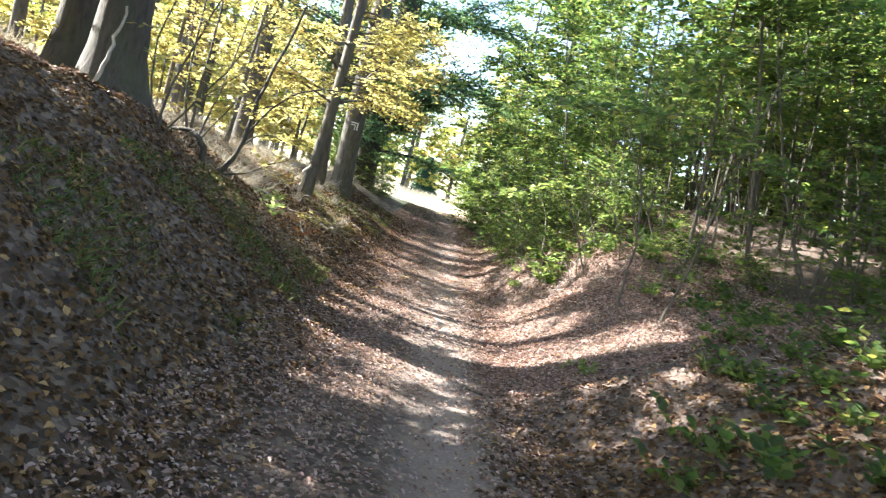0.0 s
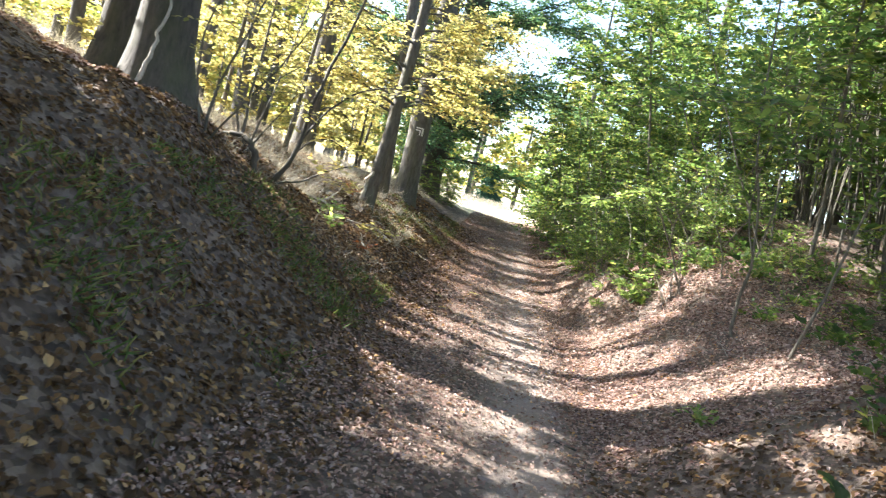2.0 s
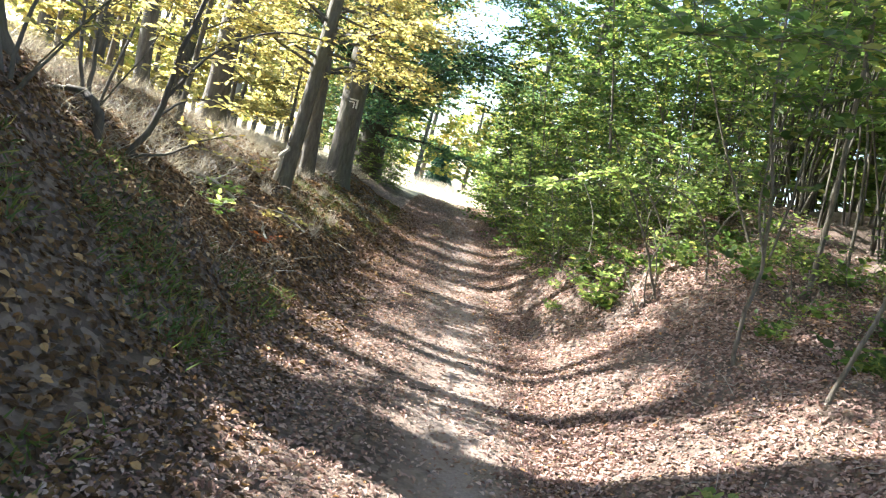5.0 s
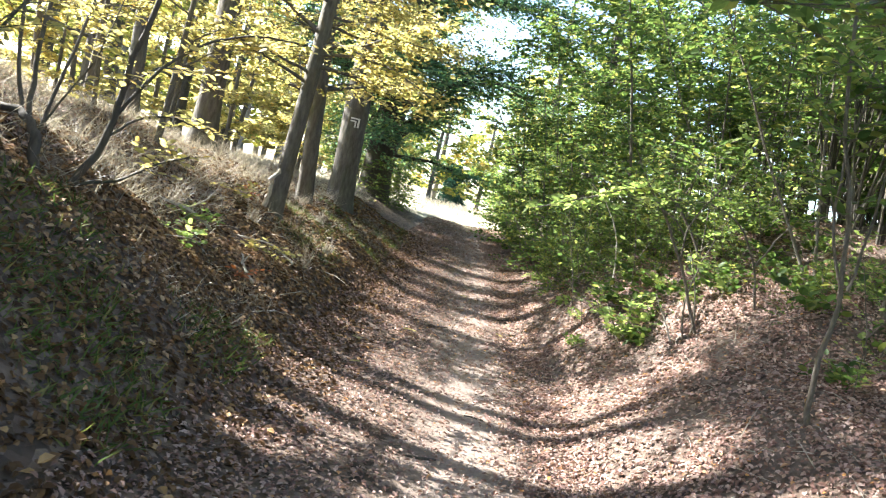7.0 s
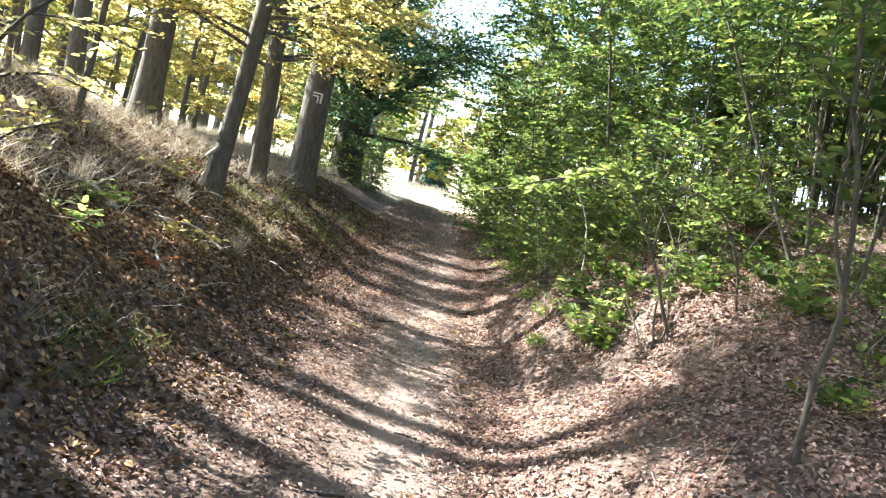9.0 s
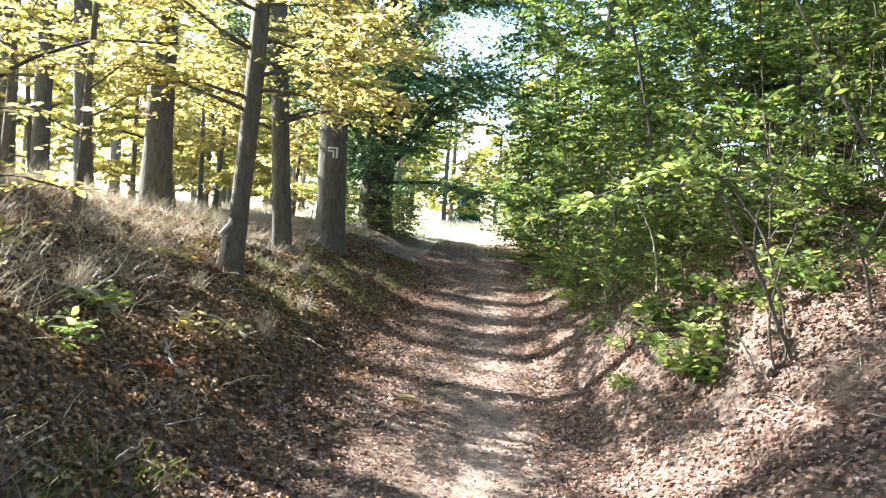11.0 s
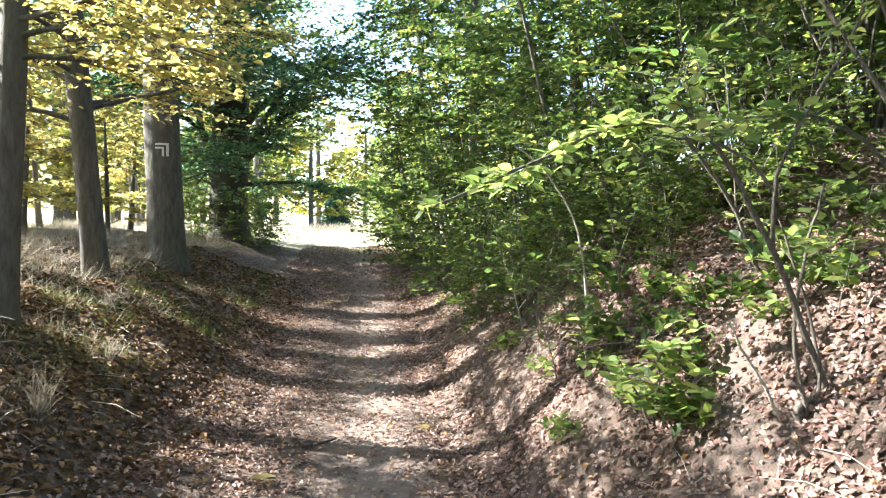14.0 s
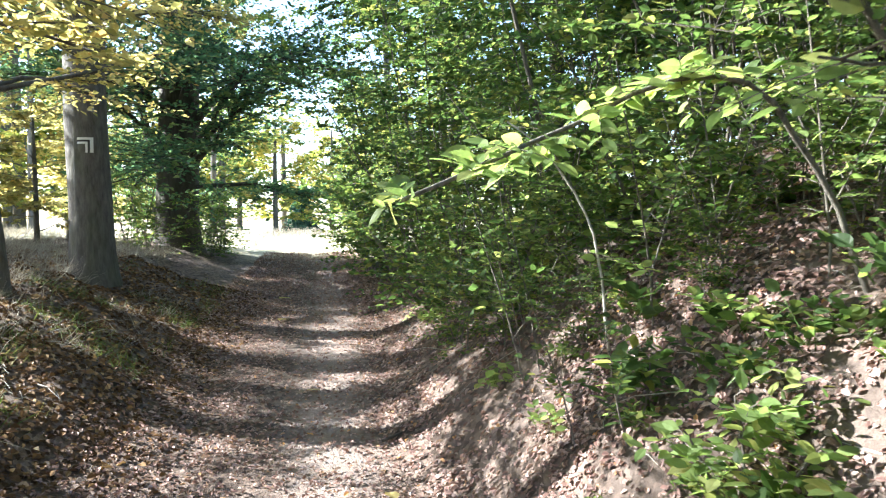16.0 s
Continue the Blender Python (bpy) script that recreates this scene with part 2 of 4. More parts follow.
def fine_leaves(pos, axis, normal, size, width=0.62):
    """Leaves with a curved outline, a midrib and a wavy rim, for plants close to the path."""
    axis = unit(axis)
    s = unit(np.cross(axis, normal))
    n = np.cross(s, axis)
    st = np.array([0, 0.18, 0.42, 0.66, 0.86, 1.0])
    wd = np.array([0.03, 0.33, 0.48, 0.40, 0.20, 0.02]) * width
    ab = np.array([(sd * w, t, abs(sd) * (0.10 + 0.05 * math.sin(9 * t)) * w * 2) for sd in (-1, 0, 1) for t, w in zip(st, wd)])
    size = np.asarray(size)[:, None, None]
    v = pos[:, None, :] + size * (ab[:, 0][None, :, None] * s[:, None, :] + ab[:, 1][None, :, None] * axis[:, None, :] + (ab[:, 2] - 0.16 * ab[:, 1] ** 2)[None, :, None] * n[:, None, :])
    q = np.array([[r * 6 + k, (r + 1) * 6 + k, (r + 1) * 6 + k + 1, r * 6 + k + 1] for r in range(2) for k in range(5)])
    return v.reshape(-1, 3), (q[None] + 18 * np.arange(len(pos))[:, None, None]).reshape(-1, 4)


def spray(rng, P0, D, L, K, size, droop=0.15, tilt=0.35, width=0.6, make=None):
    """Leaves set alternately along twigs, held flat as beech and hornbeam hold them."""
    M = len(P0)
    t = (np.arange(K) + 0.8) / K
    t = np.clip(t[None] + rng.normal(0, 0.03, (M, K)), 0.05, 1)
    pos = P0[:, None] + D[:, None] * (L[:, None] * t)[..., None]
    pos[..., 2] -= droop * L[:, None] * t ** 2
    s = unit(np.cross(D, [0, 0, 1.0]) + 1e-6)
    sgn = np.where(np.arange(K) % 2, 1.0, -1.0)
    ax = D[:, None] * 0.6 + s[:, None] * sgn[None, :, None] * 0.8 + rng.normal(0, 0.25, (M, K, 3))
    nm = np.array([0, 0, 1.0]) + rng.normal(0, tilt, (M, K, 3))
    sz = size * rng.uniform(0.6, 1.25, (M, K))
    return (make or leaves)(pos.reshape(-1, 3), ax.reshape(-1, 3), nm.reshape(-1, 3), sz.ravel(), width)


def bent(rng, p, d, length, n, wander, lift=0.0):
    pts, d = [np.array(p, float)], unit(np.array(d, float))
    for _ in range(n):
        d = unit(d + rng.normal(0, wander, 3) + [0, 0, lift])
        pts.append(pts[-1] + d * length / n)
    return np.array(pts)


def along(pts, t):
    f = np.clip(t, 0, 1) * (len(pts) - 1)
    i = np.minimum(f.astype(int), len(pts) - 2)
    return pts[i] + (pts[i + 1] - pts[i]) * (f - i)[:, None], unit(pts[i + 1] - pts[i])


# ---- ground ----
U_L = [-1, 0, 0.5, 1.1, 2.1, 2.9, 4.0, 6.0, 10.0, 30.0, 300.0]
S_L = [(-40, (0, 0, .12, .5, 1.25, 1.8, 2.1, 2.4, 2.8, 3.6, 4)), (4, (0, 0, .09, .38, 1.18, 1.75, 2.1, 2.4, 2.8, 3.6, 4)),
       (8, (0, 0, .07, .33, 1.02, 1.6, 1.85, 2.2, 2.6, 3.2, 4)), (12, (0, 0, .1, .42, .82, 1.15, 1.65, 1.95, 2.2, 2.6, 3)),
       (16, (0, 0, .12, .48, .9, 1.12, 1.45, 1.7, 1.9, 2.3, 3)), (20, (0, 0, .1, .38, .92, 1.08, 1.18, 1.3, 1.5, 2, 2.6)),
       (26, (0, 0, .05, .22, .72, .98, 1.08, 1.2, 1.3, 1.6, 2)), (34, (0, 0, .03, .12, .35, .5, .6, .7, .8, 1, 1)), (44, (0, 0, 0, .02, .05, .08, .1, .1, .2, .3, .3))]
U_R = [-1, 0, 0.3, 0.8, 1.4, 1.8, 2.3, 3.5, 6.0, 10.0, 30.0, 300.0]
S_R = [(-40, (0, 0, .08, .32, .7, .85, 1.0, 1.2, 1.4, 1.6, 2, 2)), (8, (0, 0, .08, .36, .75, .95, 1.1, 1.35, 1.6, 1.8, 2.2, 2.2)),
       (10.3, (0, 0, .1, .5, 1.08, 1.36, 1.56, 1.9, 2.3, 2.6, 3, 3)), (12.5, (0, 0, .16, .75, 1.42, 1.74, 2.0, 2.45, 2.8, 3.1, 3.4, 3.4)), (15, (0, 0, .14, .55, 1.15, 1.55, 1.95, 2.5, 2.9, 3.2, 3.5, 3.5)),
       (20, (0, 0, .12, .42, .95, 1.3, 1.65, 2.2, 2.6, 3, 3.2, 3.2)), (30, (0, 0, .07, .24, .55, .8, 1, 1.3, 1.6, 1.8, 2, 2)), (42, (0, 0, .02, .04, .08, .1, .1, .1, .2, .3, .3, .3))]


def path_mid(y):
    return 0.22 - 0.75 * np.clip((np.asarray(y, float) - 18) / 22, 0, 1.5) ** 1.3


def bank(u, y, knots, sections):
    ys = np.array([s[0] for s in sections], float)
    rows = np.stack([np.interp(u, knots, s[1]) for s in sections])
    f = np.interp(y, ys, np.arange(len(ys)))
    i = np.minimum(f.astype(int), len(ys) - 2)
    w = f - i
    w = w * w * (3 - 2 * w)
    k = np.arange(len(u))
    return rows[i, k] * (1 - w) + rows[i + 1, k] * w


def height(x, y):
    x, y = np.broadcast_arrays(np.asarray(x, float), np.asarray(y, float))
    shape = x.shape
    x, y = x.ravel(), y.ravel()
    wob = 0.10 * np.sin(0.9 * y + 1) + 0.06 * np.sin(2.3 * y + 0.4 * x)
    off = x - path_mid(y)
    left, right = -0.85 - off + wob, off - 0.72 + 0.7 * wob
    climb = np.interp(y, [11, 15, 20, 26, 33, 40], [0, 0.13, 0.42, 0.80, 1.18, 1.27])
    z = (bank(left, y, U_L, S_L) + bank(right, y, U_R, S_R)) * (1 - climb / 1.45) + climb
    slope = np.clip(np.maximum(left, right), 0, 2) / 2
    z = z + slope * (0.05 * np.sin(3.1 * x + 1.7 * y) + 0.04 * np.sin(5.3 * y - 2.2 * x + 1) + 0.02 * np.sin(11 * x + 7 * y))
    z = z + 0.012 * np.sin(4.1 * y + 0.8 * x) * np.sin(2.7 * x + 0.5) - 0.03 * np.exp(-((off - 0.05) / 0.35) ** 2)
    return (z - 0.012 * np.clip(y - 40, 0, 60)).reshape(shape)


def hz(x, y):
    return float(height(np.array([x]), np.array([y]))[0])


def axis_steps(lo, hi, step, far_lo, far_hi):
    mid = list(np.arange(lo, hi + 1e-6, step))
    a, s = [lo], step
    while a[-1] > far_lo:
        s *= 1.25
        a.append(a[-1] - s)
    b, s = [mid[-1]], step
    while b[-1] < far_hi:
        s *= 1.18
        b.append(b[-1] + s)
    return np.array(a[:0:-1] + mid + b[1:])


gx, gy = axis_steps(-6, 6, 0.11, -600, 600), axis_steps(-2, 36, 0.16, -400, 1500)
X, Y = np.meshgrid(gx, gy, indexing="xy")
gi, gj = np.meshgrid(np.arange(len(gy) - 1), np.arange(len(gx) - 1), indexing="ij")
W = len(gx)
ground = part("ground", (np.stack([X, Y, height(X, Y)], -1).reshape(-1, 3), np.stack([gi * W + gj, gi * W + gj + 1, (gi + 1) * W + gj + 1, (gi + 1) * W + gj], -1).reshape(-1, 4)), GROUND, smooth=True)
tagged(ground, "sunken woodland path of trodden earth between leaf-covered banks", "ground", kind="structure")


# ---- fallen leaves ----
def litter(name, label, n, x0, x1, y0, y1, keep, seed, mat=None, big=0.04):
    rng = np.random.default_rng(seed)
    x, y = rng.uniform(x0, x1, n), y0 + (y1 - y0) * rng.uniform(0, 1, n) ** 1.35
    ok = rng.uniform(0, 1, n) < keep(x, y)
    x, y = x[ok], y[ok]
    e = 0.05
    z = height(x, y)
    nm = np.stack([(height(x - e, y) - height(x + e, y)) / (2 * e), (height(x, y - e) - height(x, y + e)) / (2 * e), np.ones_like(x)], -1)
    nm = unit(nm) + rng.normal(0, 0.28, (len(x), 3))
    a = rng.uniform(0, 2 * math.pi, len(x))
    ax = np.stack([np.cos(a), np.sin(a), rng.normal(0, 0.15, len(x)) - (nm[:, 0] * np.cos(a) + nm[:, 1] * np.sin(a))], -1)
    pos = np.stack([x, y, z + rng.uniform(0.006, 0.03, len(x))], -1)
    size = rng.uniform(0.5, 1.4, len(x)) * big * (1 + 0.012 * y)
    ob = part(name, leaves(pos, ax, nm, size, rng.uniform(0.5, 0.75), 0.2, 0.2), mat or LITTER)
    return tagged(ob, label, "fallen leaves", kind="stuff")


def drifts(x, y):
    """Leaves gather in drifts and leave bare earth between."""
    return np.clip(0.78 + 0.5 * np.sin(2.1 * x + 1.9 * np.sin(1.3 * y)) * np.sin(1.7 * y + 0.9 * x + 0.6) + 0.3 * np.sin(6.1 * x - 4.3 * y), 0.4, 1)


def on_path(x, y):
    off = np.abs(x - path_mid(y) - 0.05)
    patchy = 0.5 + 0.5 * np.sin(1.7 * y + 2 * np.sin(1.3 * x)) * np.sin(2.9 * x + 0.8 * y)
    return np.clip((off - 0.05) / 0.5, 0.36 + 0.2 * np.clip((y - 9) / 3, 0, 1), 1) * (0.5 + 0.5 * patchy)


litter("leaf_litter", "dry brown beech leaves strewn over the earth path", 84000, -1.3, 1.3, 1.5, 28, on_path, 1, None, 0.031)
# the left bank's shade is partly in the colour of these leaves
litter("leaf_litter", "deep brown leaf litter, darkened for the shade on the bank", 60000, -5.0, -0.45, -1.0, 21, lambda x, y: np.clip((-0.5 - x) / 0.6, 0, 1) * np.clip((x + 5.0) / 1.6, 0, 1) * 0.95, 2, LITTER_SHADED, 0.047)
litter("leaf_litter", "pale brown leaf litter on the sunlit bank", 58000, 0.8, 4.8, 0.5, 21, lambda x, y: drifts(x, y) * np.clip((y - 4.3) / 2, 0, 1) * np.clip((x - 0.8) / 0.6, 0, 1) * np.clip((4.8 - x) / 0.8, 0, 1) * 0.95, 3, None, 0.037)
# takes over from the pale leaves near the start, its colour darkened for shade
litter("leaf_litter", "brown leaf litter, darkened for the shade at the bank foot", 24000, 0.6, 4.8, 0.5, 6.5, lambda x, y: np.clip((6.3 - y) / 2, 0, 1) * np.clip((x - 0.6) / 0.5, 0, 1), 8, LITTER_SHADED, 0.045)
litter("leaf_litter", "loose pale brown leaves thick on the steep slope", 64000, 0.75, 4.4, 6.0, 13.0, lambda x, y: drifts(x, y) * np.clip((x - 0.75) / 0.5, 0, 1) * np.clip((4.4 - x) / 0.8, 0, 1), 6, None, 0.027)
litter("leaf_litter", "pale leaves on the brow of the bank, lightened for sun dapples", 30000, -4.6, -1.2, 7.8, 15.0, lambda x, y: drifts(x, y) * np.clip((-1.2 - x) / 0.8, 0, 1) * np.clip((y - 7.8) / 1.5, 0, 1), 7, LITTER_BROWN, 0.04)
litter("leaf_litter", "leaf litter on top of the bank under the beeches", 26000, -8.5, -2.8, 7.5, 19, lambda x, y: np.clip((-2.8 - x) / 1.0, 0, 1) * np.clip((x + 8.5) / 1.5, 0, 1), 4)


# ---- trees ----
def tree(name, label, x, y, r, h, lean=(0, 0), bark=None, leaf=None, limbs=8, first=0.35, reach=3.0, nleaf=16, ntwig=26, size=0.085, seed=1, flare=1.6, tilt=0.6, lift=0.05, clear=None, category="tree", side=None, dead=0, top=0.98, rise=(0.1, 0.5), thick=0.30):
    """A trunk with flared foot, limbs and a crown of sprays."""
    rng = np.random.default_rng(seed)
    root = new(name)
    z0 = hz(x, y) - 0.15
    root.location = (x, y, z0)
    n = 22
    t = np.linspace(0, 1, n) ** 1.4
    trunk = np.stack([lean[0] * t * h + 0.004 * h * np.sin(5 * t + seed), lean[1] * t * h + 0.004 * h * np.sin(4 * t + 2 * seed), t * h], -1)
    trunk[:, :2] -= trunk[0, :2]
    rad = r * (1 - 0.1 * t - 0.65 * t ** 3) * (1 + (flare - 1) * np.exp(-t * h / 0.35))
    part("trunk", tube(trunk, rad, 20, 0.05, seed), bark, root, smooth=True)
    tw, lv = [], []
    for k in range(limbs):
        f = first + (top - first) * (k + rng.uniform(0, 0.6)) / limbs
        p, d = along(trunk, np.array([f ** (1 / 1.4)]))
        a = rng.uniform(0, 2 * math.pi) if side is None else rng.normal(side, 1.1)
        L = reach * rng.uniform(0.6, 1.1) * (1.15 - 0.6 * f)
        pts = bent(rng, p[0], (math.cos(a), math.sin(a), rng.uniform(rise[0], rise[1])), L, 7, 0.13, lift)
        lr = max(0.014, r * thick * (1.1 - f))
        part("limb", tube(pts, np.linspace(lr, lr * 0.25, len(pts)), 7, 0.04, k), bark, root, smooth=True)
        if dead and k < dead:
            continue
        M = int(ntwig * L / reach)
        P, T = along(pts, rng.uniform(0.2, 1, M))
        ang = rng.normal(0, 0.9, M)
        D = unit(np.stack([T[:, 0] * np.cos(ang) - T[:, 1] * np.sin(ang), T[:, 0] * np.sin(ang) + T[:, 1] * np.cos(ang), 0.4 * T[:, 2] + rng.normal(0, 0.22, M)], -1))
        LL = rng.uniform(0.45, 1.25, M) * reach / 3
        tw.append(twigs(P, D, LL, 0.004 + 0.005 * LL, 0.12))
        lv.append(spray(rng, P, D, LL, nleaf, size, 0.12, tilt))
        # side twigs, so that the spray fans out
        for s in (-1, 1):
            P2 = P + D * (LL * rng.uniform(0.3, 0.7, M))[:, None]
            sd = unit(D + s * unit(np.cross(D, [0, 0, 1.0])) * 0.9 + rng.normal(0, 0.15, (M, 3)))
            lv.append(spray(rng, P2, sd, LL * 0.55, nleaf // 2, size, 0.12, tilt))
    if tw:
        tagged(part("branchwork", join(tw), bark, root), kind="stuff")
        part("crown", join(lv), leaf, root)
    return tagged(root, label, category)


def place(ob, x, y, turn, scale=1.0, sink=0.1):
    return copy_thing(ob, pose(x, y, hz(x, y) - sink, 0, 0, turn) @ Matrix.Scale(scale, 4))


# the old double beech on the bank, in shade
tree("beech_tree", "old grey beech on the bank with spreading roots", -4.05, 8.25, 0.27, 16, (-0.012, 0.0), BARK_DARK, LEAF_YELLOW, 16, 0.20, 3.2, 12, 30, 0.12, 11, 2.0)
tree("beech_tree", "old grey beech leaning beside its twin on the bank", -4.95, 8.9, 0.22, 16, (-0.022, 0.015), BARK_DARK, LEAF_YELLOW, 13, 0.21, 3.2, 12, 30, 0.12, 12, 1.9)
# beeches added out of view around the start, to block sun and sky
shade = tree("beech_tree", "broad beech added out of view so its crown shades the path", -6.3, 3.4, 0.24, 12, (0.0, 0.0), BARK_DARK, LEAF_MIXED, 16, 0.3, 4.4, 10, 34, 0.16, 19, 1.6)
for k, (x, y, s) in enumerate([(-5.6, -1.5, 1.0), (-8.5, 6.2, 0.8), (3.6, -2.5, 1.0), (-3.5, -6.5, 1.0), (5.4, 1.0, 0.9), (-7.4, 7.3, 0.72), (-4.8, 0.9, 0.9), (-6.6, 5.2, 0.75), (-2.4, -3.2, 0.9), (3.4, -6.5, 1.0)]):
    place(shade, x, y, 40.0 + 93.0 * k, s)
# trees along the path's bank
tree("beech_tree", "slim leaning beech with a pale scarred foot", -2.58, 13.5, 0.105, 8.5, (0.045, 0.01), BARK, LEAF_YELLOW, 15, 0.21, 1.9, 12, 18, 0.08, 13, 1.5, lift=0.0, top=0.46, side=-0.7, rise=(0.0, 0.4))
tree("beech_tree", "slim beech with yellow autumn leaves on the bank", -2.88, 16.4, 0.14, 8.5, (-0.06, 0.0), BARK, LEAF_YELLOW, 15, 0.22, 2.7, 12, 19, 0.085, 14, 1.3, lift=-0.01, top=0.48, side=-1.9, rise=(0.0, 0.4))
marked = tree("beech_tree", "stout beech bearing a painted trail mark", -2.74, 18.95, 0.272, 13, (-0.004, 0.0), BARK, LEAF_YELLOW, 14, 0.22, 3.0, 16, 34, 0.09, 15, 1.3, lift=0.03, top=0.95)
oak = tree("oak_tree", "large dark oak with long limbs over the path", -3.1, 26.0, 0.47, 14, (0.03, 0.0), BARK_DARK, LEAF_OAK, 46, 0.10, 4.7, 12, 58, 0.12, 16, 1.35, side=-1.0, lift=-0.02, top=0.72, rise=(-0.2, 0.8), thick=0.15)
for r, bends in ((0.11, [(0.2, 0, 2.7), (0.7, -0.1, 3.4), (1.4, -0.2, 4.0), (2.1, -0.25, 4.15), (3.0, -0.3, 3.9)]), (0.07, [(0.35, -0.2, 2.0), (0.8, -0.3, 2.5), (1.3, -0.35, 2.55), (1.7, -0.4, 2.3)]), (0.12, [(-0.1, 0, 1.9), (-0.6, -0.1, 2.7), (-0.8, -0.1, 3.6), (-1.2, 0, 4.9)])):
    part("limb", tube(bends, np.linspace(r, r * 0.45, len(bends)), 8, 0.06, 2), BARK_DARK, oak, smooth=True)
tree("beech_tree", "stout beech standing back on the sunlit bank", -4.75, 16.0, 0.20, 11, (-0.005, 0.0), BARK, LEAF_YELLOW, 10, 0.48, 3.0, 12, 24, 0.12, 17, 1.8)
tree("beech_tree", "beech farther back on the sunlit bank", -7.1, 18.0, 0.16, 11, (-0.08, 0.0), BARK, LEAF_YELLOW, 10, 0.5, 3.0, 12, 24, 0.12, 18, 1.5)

yb = tree("young_beech", "slender young beech with a pale yellow crown", -4.1, 12.9, 0.04, 3.3, (0.08, -0.02), STEM, LEAF_YELLOW, 9, 0.34, 1.7, 10, 11, 0.085, 26, 1.3, lift=0.02)
for k, (x, y, s) in enumerate([(-5.9, 14.2, 1.1), (-5.1, 13.1, 0.8), (-6.9, 14.5, 1.1)]):
    place(yb, x, y, 120.0 + 75.0 * k, s)
# high crowns added to shade the right bank, partly out of view
slim = tree("beech_tree", "tall slim beech with a high thin crown added for shade", -8.8, 11.7, 0.13, 15, (0.0, 0.0), BARK, LEAF_MIXED, 15, 0.43, 2.8, 10, 32, 0.15, 27, 1.4, top=0.68, rise=(0.2, 0.6))
place(slim, -10.2, 10.4, 140)
place(slim, -7.9, 12.4, 30, 0.85)
place(slim, -10.8, 13.7, 250)
# woodland behind the bank and at the far edge of the meadow
wood = [tree("beech_tree", "yellowing beech in the woodland behind the bank", -9.0, 19.5, 0.17, 11, (0.02, 0.0), BARK, LEAF_MIXED, 13, 0.16, 3.4, 10, 18, 0.16, 21),
        tree("beech_tree", "yellowing beech in the woodland behind the bank", -13.0, 24.0, 0.22, 13, (-0.02, 0.02), BARK, LEAF_MIXED, 13, 0.14, 4.0, 10, 18, 0.18, 22)]
# copies with y under 8 are unseen, added to shade and close the start
for k, (x, y, s) in enumerate([(-8.6, 23.6, 0.85), (-12, 26, 1.0), (-15, 22, 1.0), (-18, 27.5, 1.1), (-10.5, 27.5, 0.9), (-10, 30, 1.0), (-15, 33, 1.1), (-7.5, 36, 0.9), (-22, 27, 1.2), (-12, 42, 1.0), (-5.5, 40, 0.8), (-20, 40, 1.2), (-30, 34, 1.3),
                               (-10.5, 6.5, 0.95), (-12.5, 1.5, 1.0), (-9.0, 2.0, 0.9), (-17, 7.5, 1.1), (-9.5, -6, 1.0), (6, -8, 1.0), (-4, -12, 1.0), (5, -18, 1.1), (-40, 44, 1.4)]):
    back_off = 24 if x > -21 and y > 28 else 0
    place(wood[k % 2], x - 0.3 * back_off, y + back_off, 67.0 * k, s)
low = tree("young_beech", "low spreading young beech with yellow leaves", -8.5, 22.8, 0.06, 3.6, (0.05, 0.0), STEM, LEAF_YELLOW, 10, 0.12, 1.6, 10, 13, 0.13, 23)
# the first eight copies are added to shade path and bank, mostly unseen
for k, (x, y, s) in enumerate([(-5.0, 9.2, 0.55), (-5.2, 5.3, 1.1), (-5.3, 6.5, 0.95), (-6.6, 6.7, 1.1), (-5.9, 4.7, 1.0), (-8.0, 8.3, 1.1), (-8.6, 7.0, 1.2), (-7.0, 5.6, 1.2), (-11.5, 11.0, 0.8), (-13, 15.5, 0.8), (-6.0, 20.5, 0.9), (-7.2, 12.9, 0.8), (-5.2, 23.5, 0.8), (-6.8, 29.5, 1.1), (-5.0, 33, 1.0), (-4.4, 30, 0.7), (-9, 38, 1.3), (-13, 36, 1.4), (-17, 38, 1.5), (-21, 36, 1.5), (-26, 40, 1.7), (-6.5, 45, 1.3), (-11, 46, 1.5), (-16, 26, 1.3), (-20, 30, 1.4), (-6.5, 22.5, 1.0), (-8.0, 25.5, 1.2), (-10.2, 21.0, 1.1), (-11, 27, 1.3), (-6.0, 27.5, 1.0), (-13, 21, 1.2), (-9, 29, 1.3), (-15, 24, 1.3), (-7.5, 33.5, 1.4), (-16, 20, 1.0), (-10, 16.5, 0.7), (-12, 9.0, 0.8), (-5.3, 12.5, 0.38)]):
    back_off = 20 if x > -8 and y > 28 else 0
    place(low, x - 0.3 * back_off, y + back_off, 101.0 * k, s * (1.5 if back_off else 1))
far = tree("field_tree", "autumn tree at the far edge of the meadow", -9.0, 84.0, 0.3, 13, (0, 0), BARK, LEAF_MIXED, 14, 0.1, 5.0, 6, 14, 0.62, 24)
for k, (x, y, s) in enumerate([(0.5, 80, 0.8), (-5, 92, 1.1), (6, 88, 1.0), (13, 84, 1.0), (-17, 86, 1.1), (21, 90, 1.2), (-27, 88, 1.2), (-38, 84, 1.2), (33, 88, 1.2), (-16, 60, 1.2), (-22, 64, 1.4), (-29, 58, 1.3), (-36, 66, 1.4), (-45, 60, 1.4), (-54, 66, 1.5), (-11, 68, 1.1), (-26, 72, 1.6), (-41, 74, 1.6), (-64, 70, 1.6), (5, 74, 1.1), (-4, 67, 0.7), (2.2, 65, 0.75), (-7.5, 62, 0.8), (6.5, 64, 0.9)]):
    place(far, x, y, 83.0 * k, s)


